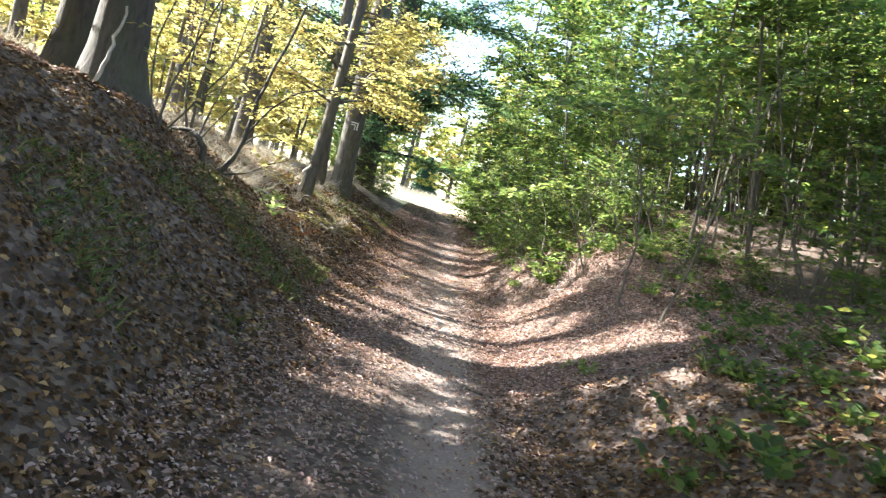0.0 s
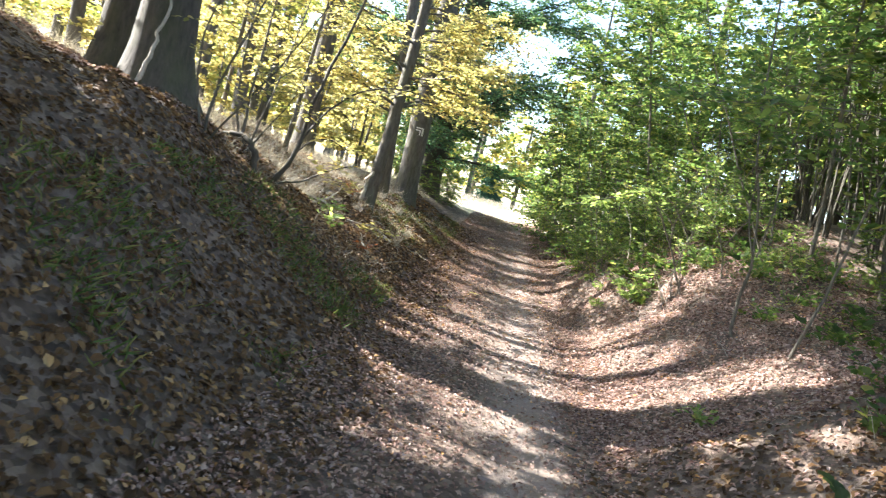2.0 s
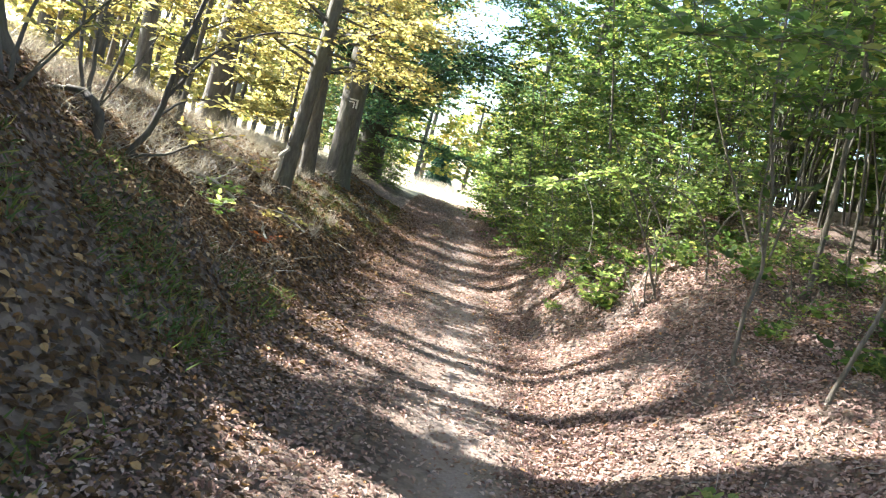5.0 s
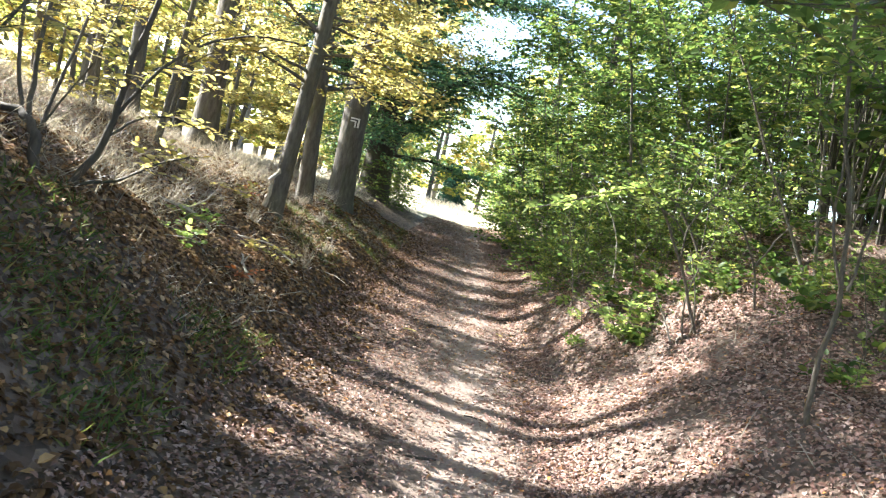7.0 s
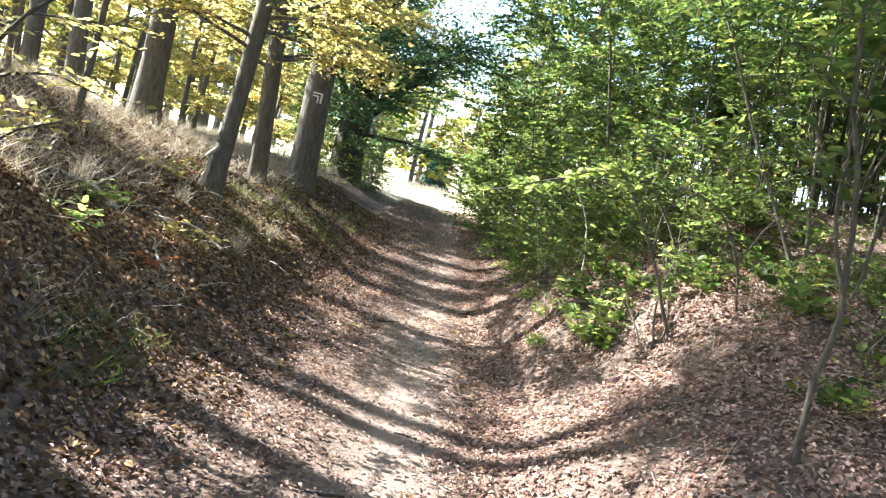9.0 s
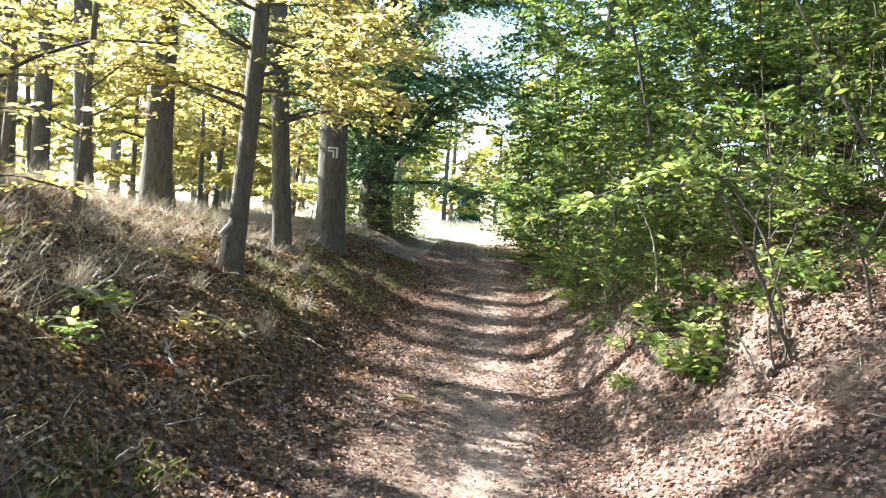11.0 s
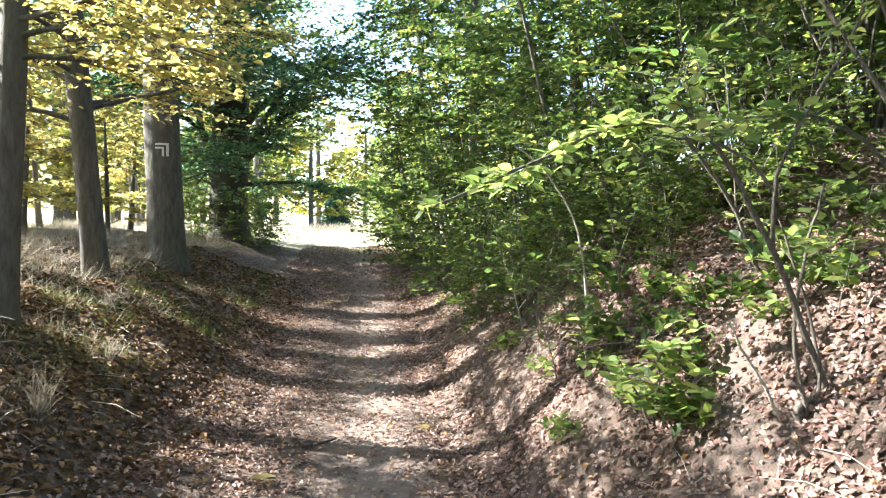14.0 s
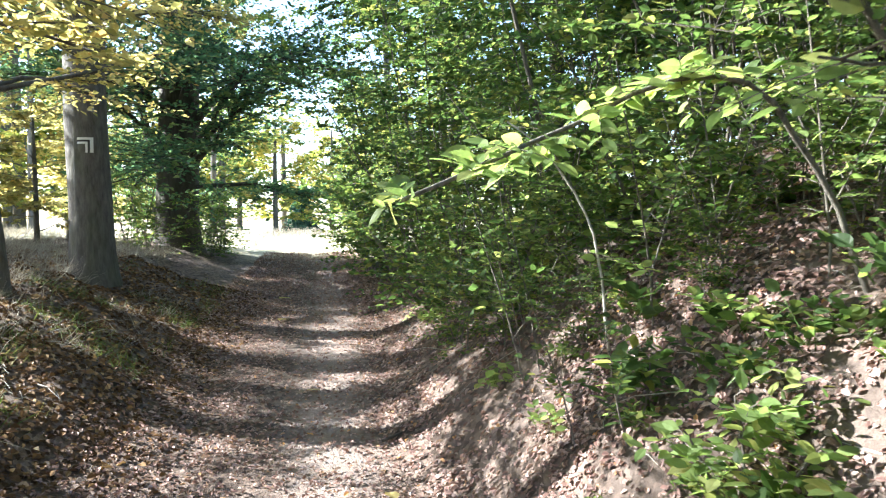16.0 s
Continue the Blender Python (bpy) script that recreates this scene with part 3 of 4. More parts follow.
def conifer(x, y, h):
    """A small spruce: a straight stem and whorls of drooping boughs."""
    rng = np.random.default_rng(41)
    root = new("spruce_tree")
    root.location = (x, y, hz(x, y) - 0.1)
    part("trunk", tube(np.stack([np.zeros(6), np.zeros(6), np.linspace(0, h, 6)], -1), np.linspace(0.12, 0.015, 6), 8), BARK_DARK, root, smooth=True)
    M = 420
    z = h * rng.uniform(0.04, 0.98, M)
    a = rng.uniform(0, 2 * math.pi, M)
    D = unit(np.stack([np.cos(a), np.sin(a), np.full(M, -0.15)], -1))
    P = np.stack([np.zeros(M), np.zeros(M), z], -1)
    L = 0.5 * (h - z) * rng.uniform(0.7, 1.1, M) + 0.1
    part("crown", spray(rng, P, D, L, 16, 0.34, 0.2, 0.5, 0.35), LEAF_SPRUCE, root)
    return tagged(root, "small dark blue-green spruce standing at the meadow", "tree")


conifer(-2.15, 71.0, 4.2)


# the painted way mark: white field with a black angle
def way_mark(tree_ob, cx, cz, w, front):
    def slab(x0, x1, z0, z1, out, thick=0.004):
        n = 7
        xs = np.linspace(x0, x1, n)
        bow = front - np.sqrt(np.maximum(0.265 ** 2 - (xs - cx) ** 2, 0)) + 0.265
        v = [(x, y - o, z) for o in (out, out - thick) for z in (z0, z1) for x, y in zip(xs, bow)]
        q = [(k, k + 1, n + k + 1, n + k) for k in range(n - 1)]
        q += [(3 * n + k, 3 * n + k + 1, 2 * n + k + 1, 2 * n + k) for k in range(n - 1)]
        q += [(2 * n + k, 2 * n + k + 1, k + 1, k) for k in range(n - 1)] + [(n + k, n + k + 1, 3 * n + k + 1, 3 * n + k) for k in range(n - 1)]
        q += [(0, n, 3 * n, 2 * n), (3 * n - 1, 4 * n - 1, 2 * n - 1, n - 1)]
        v = np.array(v) - np.array(tree_ob.location)
        return v, np.array(q)
    h = w / 2
    arms = [slab(cx - h, cx + h, cz + h * 0.15, cz + h, 0.006), slab(cx + h * 0.05, cx + h, cz - h, cz + h * 0.15, 0.006)]
    part("trail_mark", join(arms), PAINT_WHITE, tree_ob, "white painted angle with a black stripe")
    angle = [slab(cx - h, cx + h * 0.62, cz + h * 0.42, cz + h * 0.68, 0.010), slab(cx + h * 0.36, cx + h * 0.62, cz - h, cz + h * 0.42, 0.010)]
    part("black_angle", join(angle), PAINT_BLACK, tree_ob, "black painted angle")


way_mark(marked, -2.73, 2.74, 0.20, 18.95 - 0.275)

# ---- thicket on the sunlit side ----
def sapling(label, h, r, seed, leaf=LEAF_GREEN, ntwig=70, nleaf=14, size=0.07, low=0.18, reach=0.9, stems=1, name="sapling", bend=0.05, wood=None, splay=0.12):
    rng = np.random.default_rng(seed)
    root = new(name)
    tw, lv = [], []
    for s in range(stems):
        d = (rng.normal(0, 0.12 + splay * (stems > 1)), rng.normal(0, 0.12 + splay * (stems > 1)), 1)
        pts = bent(rng, (0.04 * s, 0.03 * s, 0), d, h * rng.uniform(0.75, 1.05), 12, bend, 0.02)
        part("stem", tube(pts, np.linspace(r, r * 0.2, len(pts)), 7, 0.06, seed), wood or STEM, root, smooth=True)
        M = max(4, ntwig // stems)
        P, T = along(pts, rng.uniform(low, 1, M) ** 0.9)
        a = rng.uniform(0, 2 * math.pi, M)
        D = unit(np.stack([np.cos(a), np.sin(a), rng.normal(0.15, 0.25, M)], -1))
        L = reach * rng.uniform(0.35, 1.15, M) * np.clip(1.25 - 0.8 * (P[:, 2] / h), 0.3, 1)
        tw.append(twigs(P, D, L, 0.003 + 0.004 * L, 0.12))
        lv.append(spray(rng, P, D, L, nleaf, size, 0.12, 0.55))
        P2 = P + D * (L * rng.uniform(0.25, 0.7, M))[:, None]
        sgn = np.where(rng.uniform(0, 1, M) < 0.5, -1.0, 1.0)[:, None]
        D2 = unit(D + sgn * unit(np.cross(D, [0, 0, 1.0])) * 0.9 + rng.normal(0, 0.15, (M, 3)))
        lv.append(spray(rng, P2, D2, L * 0.6, nleaf // 2, size, 0.12, 0.55))
    tagged(part("branchwork", join(tw), STEM, root), kind="stuff")
    part("crown", join(lv), leaf, root)
    return tagged(root, label, "sapling", group="saplings of the thicket")


def lean_in(ob, x, y, turn, scale):
    """The thicket leans over the path, towards the light."""
    return copy_thing(ob, pose(x, y, hz(x, y) - 0.1, 0, -8, 0) @ pose(0, 0, 0, 0, 0, turn) @ Matrix.Scale(scale, 4))


LAB = "slender green hornbeam sapling in the thicket"
kinds = [sapling(LAB, 4.8, 0.017, 31, ntwig=68, size=0.095, low=0.34), sapling(LAB, 5.8, 0.019, 32, ntwig=76, size=0.095, low=0.38, stems=2), sapling(LAB, 4.2, 0.014, 33, ntwig=66, low=0.2, size=0.09, stems=2),
         sapling(LAB, 7.0, 0.026, 34, ntwig=92, reach=1.3, size=0.105, low=0.32), sapling(LAB, 5.2, 0.016, 35, ntwig=80, stems=4, size=0.095, low=0.4), sapling(LAB, 3.2, 0.015, 36, ntwig=60, low=0.05, size=0.085)]
for k, (x, y) in enumerate([(3.8, 9.6), (4.4, 12.2), (3.3, 13.6), (5.0, 8.8), (3.9, 16.2), (2.6, 17.5)]):
    kinds[k].location = (x, y, hz(x, y) - 0.1)
rng = np.random.default_rng(5)
spots = []
for k in range(3000):
    y = 3 + 33 * rng.uniform() ** 1.1
    edge = 3.3 if y < 12 else max(1.5, 3.3 - 0.2 * (y - 12))
    x = edge + 7.5 * rng.uniform() ** 1.4
    if all((x - a) ** 2 + (y - b) ** 2 > 0.7 ** 2 for a, b in spots):
        spots.append((x, y))
    if len(spots) > 92:
        break
for x, y, s in ((-2.9, 29.2, 0.8), (-3.9, 25.1, 0.7), (-4.4, 26.6, 0.9), (-2.3, 27.2, 0.8), (-5.4, 27.5, 0.9)):
    place(kinds[2], x, y, 50 * x, s)
for k, (x, y) in enumerate(spots):
    lean_in(kinds[k % 6], x, y, float(rng.uniform(0, 360)), float(rng.uniform(0.8, 1.25)))

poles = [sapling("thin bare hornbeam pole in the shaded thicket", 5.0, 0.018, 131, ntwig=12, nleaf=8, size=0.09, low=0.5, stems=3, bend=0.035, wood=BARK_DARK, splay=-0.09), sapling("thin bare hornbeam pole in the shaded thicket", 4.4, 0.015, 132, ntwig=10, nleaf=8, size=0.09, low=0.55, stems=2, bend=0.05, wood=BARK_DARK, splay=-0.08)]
for ob, (x, y) in zip(poles, ((4.3, 11.4), (4.8, 13.3))):
    ob.location = (x, y, hz(x, y) - 0.1)
for k in range(60):
    x, y = 4.5 + 4.0 * float(rng.uniform()), 10.2 + 10.5 * float(rng.uniform())
    lean_in(poles[k % 2], x, y, float(rng.uniform(0, 360)), float(rng.uniform(0.8, 1.2)))
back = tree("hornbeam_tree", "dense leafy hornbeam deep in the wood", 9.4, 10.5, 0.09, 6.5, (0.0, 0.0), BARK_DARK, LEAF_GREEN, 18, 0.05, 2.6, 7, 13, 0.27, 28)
for k, (x, y, s) in enumerate([(7.5, 14.5, 0.85), (7.7, 11.6, 0.8), (8.0, 17.5, 0.9), (7.2, 20.5, 0.9), (6.9, 9.0, 0.7), (10.2, 8.0, 1.0), (9.0, 13.2, 0.95), (10.5, 15.6, 1.1), (9.6, 18.6, 1.1), (11.4, 12.0, 1.1), (10.0, 5.0, 1.0), (9.0, 2.0, 1.0), (9.6, 22.0, 1.1), (12.6, 8.8, 1.2), (12.8, 17.0, 1.3), (11.5, -1.5, 1.2), (8.6, 26.0, 1.0), (12.5, 25.0, 1.3), (15.5, 12.5, 1.4), (15, 4, 1.4), (16, 20, 1.5)]):
    place(back, x, y, 47.0 * k, s)

# bushy young growth down the foot of the sunlit bank
bush = sapling("bushy green hornbeam shrub leaning over the path edge", 2.2, 0.014, 37, ntwig=72, nleaf=13, size=0.09, low=0.03, reach=0.9, stems=4, name="shrub", bend=0.09)
bush.location = (2.5, 13.2, hz(2.5, 13.2) - 0.05)
tagged(bush, category="shrub", group="shrubs along the path")
for k, (x, y, s) in enumerate([(2.2, 14.6, 1.0), (1.9, 16.0, 1.0), (2.8, 15.6, 1.2), (1.7, 17.6, 1.0), (1.6, 19.4, 1.1), (1.5, 21.2, 1.1), (2.4, 19.6, 1.3), (1.35, 23.4, 1.2), (1.2, 25.8, 1.2), (1.3, 28.2, 1.2),
                               (1.5, 30.8, 1.2), (1.5, 33.4, 1.2), (1.5, 36.2, 1.2), (4.6, 7.6, 1.0), (4.0, 5.2, 1.0), (4.8, 3.4, 1.1), (3.7, 2.4, 0.9), (2.4, 22.5, 1.3), (-2.3, 26.9, 0.9), (-2.8, 28.4, 1.0), (-3.3, 24.2, 0.8), (-4.2, 27.6, 1.3), (-2.25, 25.4, 0.6),
                               (2.9, 11.7, 0.45), (2.65, 12.5, 0.5), (3.5, 12.3, 0.65), (2.2, 13.2, 0.45), (1.75, 14.0, 0.45), (1.6, 15.2, 0.5), (3.25, 10.1, 0.3), (2.35, 12.0, 0.33), (1.95, 12.7, 0.3), (4.1, 9.2, 0.5)]):
    place(bush, x, y, 77.0 * k, s, 0.05)
# taller trees closing the wood over the thicket
tall = tree("hornbeam_tree", "tall green hornbeam rising out of the thicket", 4.6, 21.0, 0.13, 10.5, (-0.05, 0.0), BARK, LEAF_GREEN, 14, 0.18, 3.0, 10, 20, 0.17, 25)
for k, (x, y, s) in enumerate([(3.4, 25.0, 0.95), (3.6, 28, 1.0), (7.0, 17.5, 0.9), (8.5, 12.0, 0.9), (9.0, 24, 1.1), (2.6, 34, 1.0), (6.5, 33, 1.1), (10.5, 7.5, 0.9), (-4.2, 38.0, 0.9), (14, 14, 1.1)]):
    place(tall, x, y, 61.0 * k, s)

# ---- single growths that stand out ----
def growth(name, label, x, y, stems, leaf, ntwig=20, nleaf=8, size=0.09, reach=0.4, seed=1, low=0.35, wood=STEM, category="sapling"):
    """A thing whose stems follow given bends: each stem is a thickness and a few points over its foot."""
    rng = np.random.default_rng(seed)
    root = new(name)
    root.location = (x, y, hz(x, y) - 0.03)
    tw, lv = [], []
    for r, bends in stems:
        b = np.array(bends, float)
        s = np.linspace(0, len(b) - 1, 14)
        pts = np.stack([np.interp(s, np.arange(len(b)), b[:, k]) for k in range(3)], -1)
        pts[1:-1] = (pts[:-2] + 2 * pts[1:-1] + pts[2:]) / 4 + rng.normal(0, r * 0.35, (12, 3))
        part("stem", tube(pts, np.linspace(r, r * 0.45, len(pts)), 8, 0.08, seed), wood, root, smooth=True)
        if leaf is None or ntwig == 0:
            continue
        P, T = along(pts, rng.uniform(low, 1, ntwig))
        a = rng.uniform(0, 2 * math.pi, ntwig)
        D = unit(np.stack([np.cos(a), np.sin(a), rng.normal(0.1, 0.2, ntwig)], -1) + 0.5 * T)
        L = reach * rng.uniform(0.4, 1.2, ntwig)
        tw.append(twigs(P, D, L, 0.002 + 0.004 * L, 0.15))
        lv.append(spray(rng, P, D, L, nleaf, size, 0.15, 0.45, 0.6, fine_leaves))
    if tw:
        tagged(part("branchwork", join(tw), wood, root), kind="stuff")
        part("foliage", join(lv), leaf, root)
    return tagged(root, label, category)


growth("sapling", "crooked pale sapling with a bent foot on the bank", 2.32, 8.05,
       [(0.019, [(0, 0, 0), (-0.06, 0, 0.2), (-0.02, 0, 0.6), (-0.0, 0, 0.8), (-0.1, 0.02, 1.3), (-0.26, 0, 1.75), (-0.36, 0, 2.3), (-0.45, 0.1, 3.4)]),
        (0.011, [(-0.01, 0.01, 0.8), (-0.14, 0.03, 1.1), (-0.2, 0.05, 1.5), (-0.12, 0.1, 2.1), (-0.2, 0.2, 3.2)]),
        (0.010, [(-0.0, -0.01, 0.85), (0.03, -0.03, 1.3), (0.0, -0.05, 2.0), (0.06, 0, 3.1)])], LEAF_GREEN, 26, 9, 0.09, 0.6, 51, 0.55)
growth("sapling", "slender leaning sapling on the leafy bank", 2.49, 7.1, [(0.017, [(0, 0, 0), (0.06, 0, 0.3), (0.16, 0, 0.8), (0.3, 0.05, 1.6), (0.55, 0.1, 2.8)]), (0.007, [(0.40, 0.06, 2.1), (0.0, 0.0, 2.12), (-0.34, -0.1, 2.07), (-0.9, -0.1, 1.98), (-1.5, -0.1, 1.86)])], LEAF_GREEN, 30, 9, 0.09, 0.6, 52, 0.55)
growth("sapling", "leaning hazel stem forking over the path", 2.33, 10.27,
       [(0.016, [(0, 0, 0), (-0.16, -0.04, 0.3), (-0.32, -0.1, 0.6), (-0.48, -0.14, 0.84), (-0.62, -0.16, 1.03), (-0.74, -0.18, 1.18), (-0.84, -0.18, 1.3)]),
        (0.009, [(-0.33, -0.1, 0.62), (-0.38, -0.16, 0.88), (-0.3, -0.2, 1.12), (-0.16, -0.2, 1.34), (0.0, -0.2, 1.65), (0.05, -0.15, 1.9)]),
        (0.008, [(-0.38, -0.16, 0.86), (-0.5, -0.2, 0.98), (-0.68, -0.22, 1.05), (-0.9, -0.22, 1.06)])], LEAF_LIME, 9, 6, 0.065, 0.4, 53, 0.6)
growth("sapling", "hazel bough with bright lime leaves reaching over the path", 2.62, 11.3, [(0.014, [(0, 0, 0), (-0.2, 0, 0.45), (-0.5, -0.08, 0.8), (-0.85, -0.12, 0.86), (-1.36, -0.2, 0.62), (-1.96, -0.6, 0.36)])], LEAF_LIME, 34, 7, 0.085, 0.2, 54, 0.45)
growth("sapling", "young hazel with bright leaves on two thin stems", 2.22, 10.25, [(0.011, [(0, 0, 0), (-0.08, 0, 0.3), (-0.02, 0, 0.75), (0.05, 0, 1.0)]), (0.009, [(0.03, 0, 0), (0.06, 0, 0.25), (-0.02, 0.05, 0.6), (-0.12, 0.05, 0.85)])], LEAF_LIME, 7, 6, 0.065, 0.35, 55, 0.6)
growth("sapling", "leafy hazel spray over the bank", 2.75, 10.2, [(0.012, [(0, 0, 0), (-0.1, 0, 0.4), (-0.3, 0, 0.72), (-0.6, 0, 0.85), (-0.95, -0.05, 0.8)]), (0.01, [(-0.1, 0, 0.4), (0.05, -0.1, 0.8), (0.3, -0.2, 0.95)])], LEAF_GREEN, 7, 6, 0.065, 0.33, 56, 0.5)
growth("shrub", "low bright green hazel shoot in a patch of sun", 1.86, 11.0, [(0.008, [(0, 0, 0), (-0.08, 0, 0.2), (-0.2, 0, 0.4)]), (0.008, [(0, 0, 0), (0.06, 0.05, 0.25), (0.02, 0.05, 0.5)]), (0.007, [(0, 0, 0), (0.1, -0.1, 0.2), (0.2, -0.15, 0.35)])], LEAF_LIME, 14, 6, 0.075, 0.26, 57, 0.2, category="shrub")
growth("shrub", "low green hazel shoot at the foot of the bank", 1.77, 11.68, [(0.007, [(0, 0, 0), (-0.06, 0, 0.2), (-0.1, 0, 0.45)]), (0.007, [(0, 0, 0), (0.1, 0.05, 0.2), (0.12, 0.05, 0.4)])], LEAF_GREEN, 12, 7, 0.085, 0.3, 58, 0.2, category="shrub")
growth("dead_branch", "bare pale dead stem hanging in the undergrowth", 1.97, 12.4, [(0.010, [(0, 0, 0), (-0.03, 0, 0.35), (-0.1, 0, 0.75), (-0.3, 0.05, 1.1), (-0.55, 0.1, 1.3)])], None, 0, wood=DEADWOOD, category="branch")
growth("dead_branch", "thin pale dead stem leaning on the bank", 2.17, 10.33, [(0.009, [(0, 0, -0.02), (-0.1, 0, 0.17), (-0.2, 0, 0.32), (-0.27, 0, 0.43)])], None, 0, wood=DEADWOOD, category="branch")

rng = np.random.default_rng(77)
shoots = []
for k in range(5):
    lean = rng.uniform(-0.35, 0.05)
    ob = growth("sapling", "thin young shoot with few green leaves on the slope", 2.6, 11.5 + k, [(0.007, [(0, 0, 0), (lean * 0.3, 0, 0.3), (lean, 0.05, 0.75), (lean * 1.8, 0.1, 1.25)]), (0.005, [(lean * 0.3, 0, 0.3), (0.1, -0.05, 0.55), (0.22, -0.1, 0.85)])],
                LEAF_GREEN if k % 2 else LEAF_LIME, 8, 7, 0.068, 0.36, 170 + k, 0.3)
    shoots.append(tagged(ob, group="young shoots on the slope"))
for k in range(64):
    x, y = 1.6 + 1.8 * float(rng.uniform()), 11.6 + 6.5 * float(rng.uniform()) ** 1.1
    place(shoots[k % 5], x, y, float(rng.uniform(-60, 60)), float(rng.uniform(0.6, 1.15)), 0.02)
for k in range(13):
    x, y = 2.5 + 1.8 * float(rng.uniform()), 8.3 + 2.4 * float(rng.uniform())
    place(shoots[k % 5], x, y, float(rng.uniform(0, 360)), float(rng.uniform(0.4, 0.75)), 0.02)
# multi-stemmed bushes along the edge of the shaded bank
for k, (x, y, s, lean_x) in enumerate([(-3.35, 9.2, 1.1, -0.05), (-3.3, 8.0, 0.9, 0.3)]):
    stems = [(0.020 * s, [(0, 0, -0.05), (-0.08 + lean_x * 0.2, 0.02, 0.5 * s), (lean_x * 0.6, 0.05, 1.2 * s), (lean_x * 1.6, 0.1, 2.4 * s)]),
             (0.015 * s, [(0.03, 0.03, -0.05), (0.15 + lean_x * 0.4, 0.05, 0.4 * s), (0.3 + lean_x, 0.1, 1.0 * s), (0.45 + lean_x * 1.8, 0.2, 2.0 * s)]),
             (0.017 * s, [(-0.04, 0, -0.05), (-0.2, 0.0, 0.5 * s), (-0.25, 0.0, 1.2 * s), (-0.2 + lean_x, 0.1, 2.6 * s)]),
             (0.009 * s, [(0.05, -0.05, -0.05), (0.25, -0.1, 0.25 * s), (0.5, -0.15, 0.6 * s), (0.65 + lean_x, -0.1, 1.1 * s)])]
    tagged(growth("shrub", "many-stemmed bare-footed shrub with sparse yellow leaves", x, y, stems, LEAF_YELLOW, 8, 6, 0.08, 0.5, 60 + k, 0.4, BARK, "shrub"), group="shrubs on the shaded bank")
growth("shrub", "crooked dark shrub with pale yellow leaves on arching boughs", -2.9, 9.0,
       [(0.034, [(0, 0, -0.05), (0.16, 0.03, 0.2), (0.26, 0.05, 0.55), (0.27, 0.05, 0.95), (0.42, 0.1, 1.6), (0.6, 0.15, 2.4)]),
        (0.015, [(0.27, 0.05, 0.6), (0.42, 0.15, 0.95), (0.6, 0.25, 1.2), (0.95, 0.4, 1.45), (1.4, 0.6, 1.5)]),
        (0.012, [(0.2, 0.04, 0.4), (0.32, 0.3, 0.62), (0.46, 0.65, 0.7), (0.6, 1.0, 0.62)]),
        (0.011, [(0.27, 0.05, 0.8), (0.35, 0.4, 1.05), (0.4, 0.8, 1.1), (0.5, 1.2, 1.0)]),
        (0.012, [(0.05, -0.02, 0.02), (0.4, 0.02, 0.12), (0.62, 0.05, 0.3), (0.85, 0.1, 0.42)])], LEAF_YELLOW, 11, 6, 0.075, 0.34, 66, 0.45, BARK_DARK, "shrub")
growth("dead_branch", "dark arched dead limb rising from the bank", -3.0, 8.75, [(0.045, [(0, 0, -0.05), (-0.02, 0.05, 0.22), (-0.15, 0.1, 0.38), (-0.38, 0.15, 0.42), (-0.6, 0.2, 0.36)])], None, 0, wood=BARK_DARK, category="branch")
growth("dead_branch", "pale forked stick lying against the leafy slope", -1.98, 10.75, [(0.016, [(0.15, -0.1, 0.02), (0.02, 0, 0.12), (-0.06, 0.03, 0.26)]), (0.008, [(-0.02, 0, 0.16), (0.03, 0.02, 0.27)])], None, 0, wood=DEADWOOD, category="branch")
growth("dead_branch", "bleached fallen branch on the leafy slope", -2.9, 10.9, [(0.018, [(0.5, -0.1, -0.08), (0.2, 0, 0.06), (-0.2, 0.05, 0.1), (-0.6, 0.1, 0.2)]), (0.01, [(0.2, 0, 0.06), (0.35, 0.1, 0.2), (0.42, 0.12, 0.35)])], None, 0, wood=DEADWOOD, category="branch")
growth("dead_branch", "thin fallen branch on the leafy slope", -2.2, 11.7, [(0.012, [(0.5, -0.1, -0.05), (0.2, 0, 0.1), (-0.3, 0.05, 0.1)])], None, 0, wood=DEADWOOD, category="branch")
growth("exposed_root", "pale peeled root down the old beech's foot", -3.95, 7.95, [(0.03, [(-0.1, -0.12, -0.1), (-0.05, -0.1, 0.2), (0.0, -0.03, 0.55), (0.02, 0.0, 0.95)])], None, 0, wood=DEADWOOD, category="root")
growth("exposed_root", "pale peeled root at the slim beech's foot", -2.58, 13.5, [(0.05, [(-0.13, -0.1, -0.06), (-0.085, -0.085, 0.22), (-0.055, -0.07, 0.48), (-0.02, -0.06, 0.75)])], None, 0, wood=DEADWOOD, category="root")
for k, (x, y, m, lab) in enumerate([(-2.35, 10.1, LEAF_LIME, "seedling with pale lime leaves on the slope"), (-2.62, 10.9, LEAF_LIME, "seedling with bright green leaves on the slope"), (-2.9, 13.0, LEAF_YELLOW, "orange-leaved seedling beside the slim beech"), (-1.9, 11.3, LEAF_YELLOW, "small yellow-leaved seedling on the slope")]):
    growth("seedling", lab, x, y, [(0.006, [(0, 0, 0), (0.05, 0, 0.12), (0.15, -0.02, 0.22)]), (0.006, [(0, 0, 0), (-0.06, 0, 0.14), (-0.18, -0.04, 0.2)])], m, 7, 6, 0.075, 0.24, 70 + k, 0.3, category="seedling")


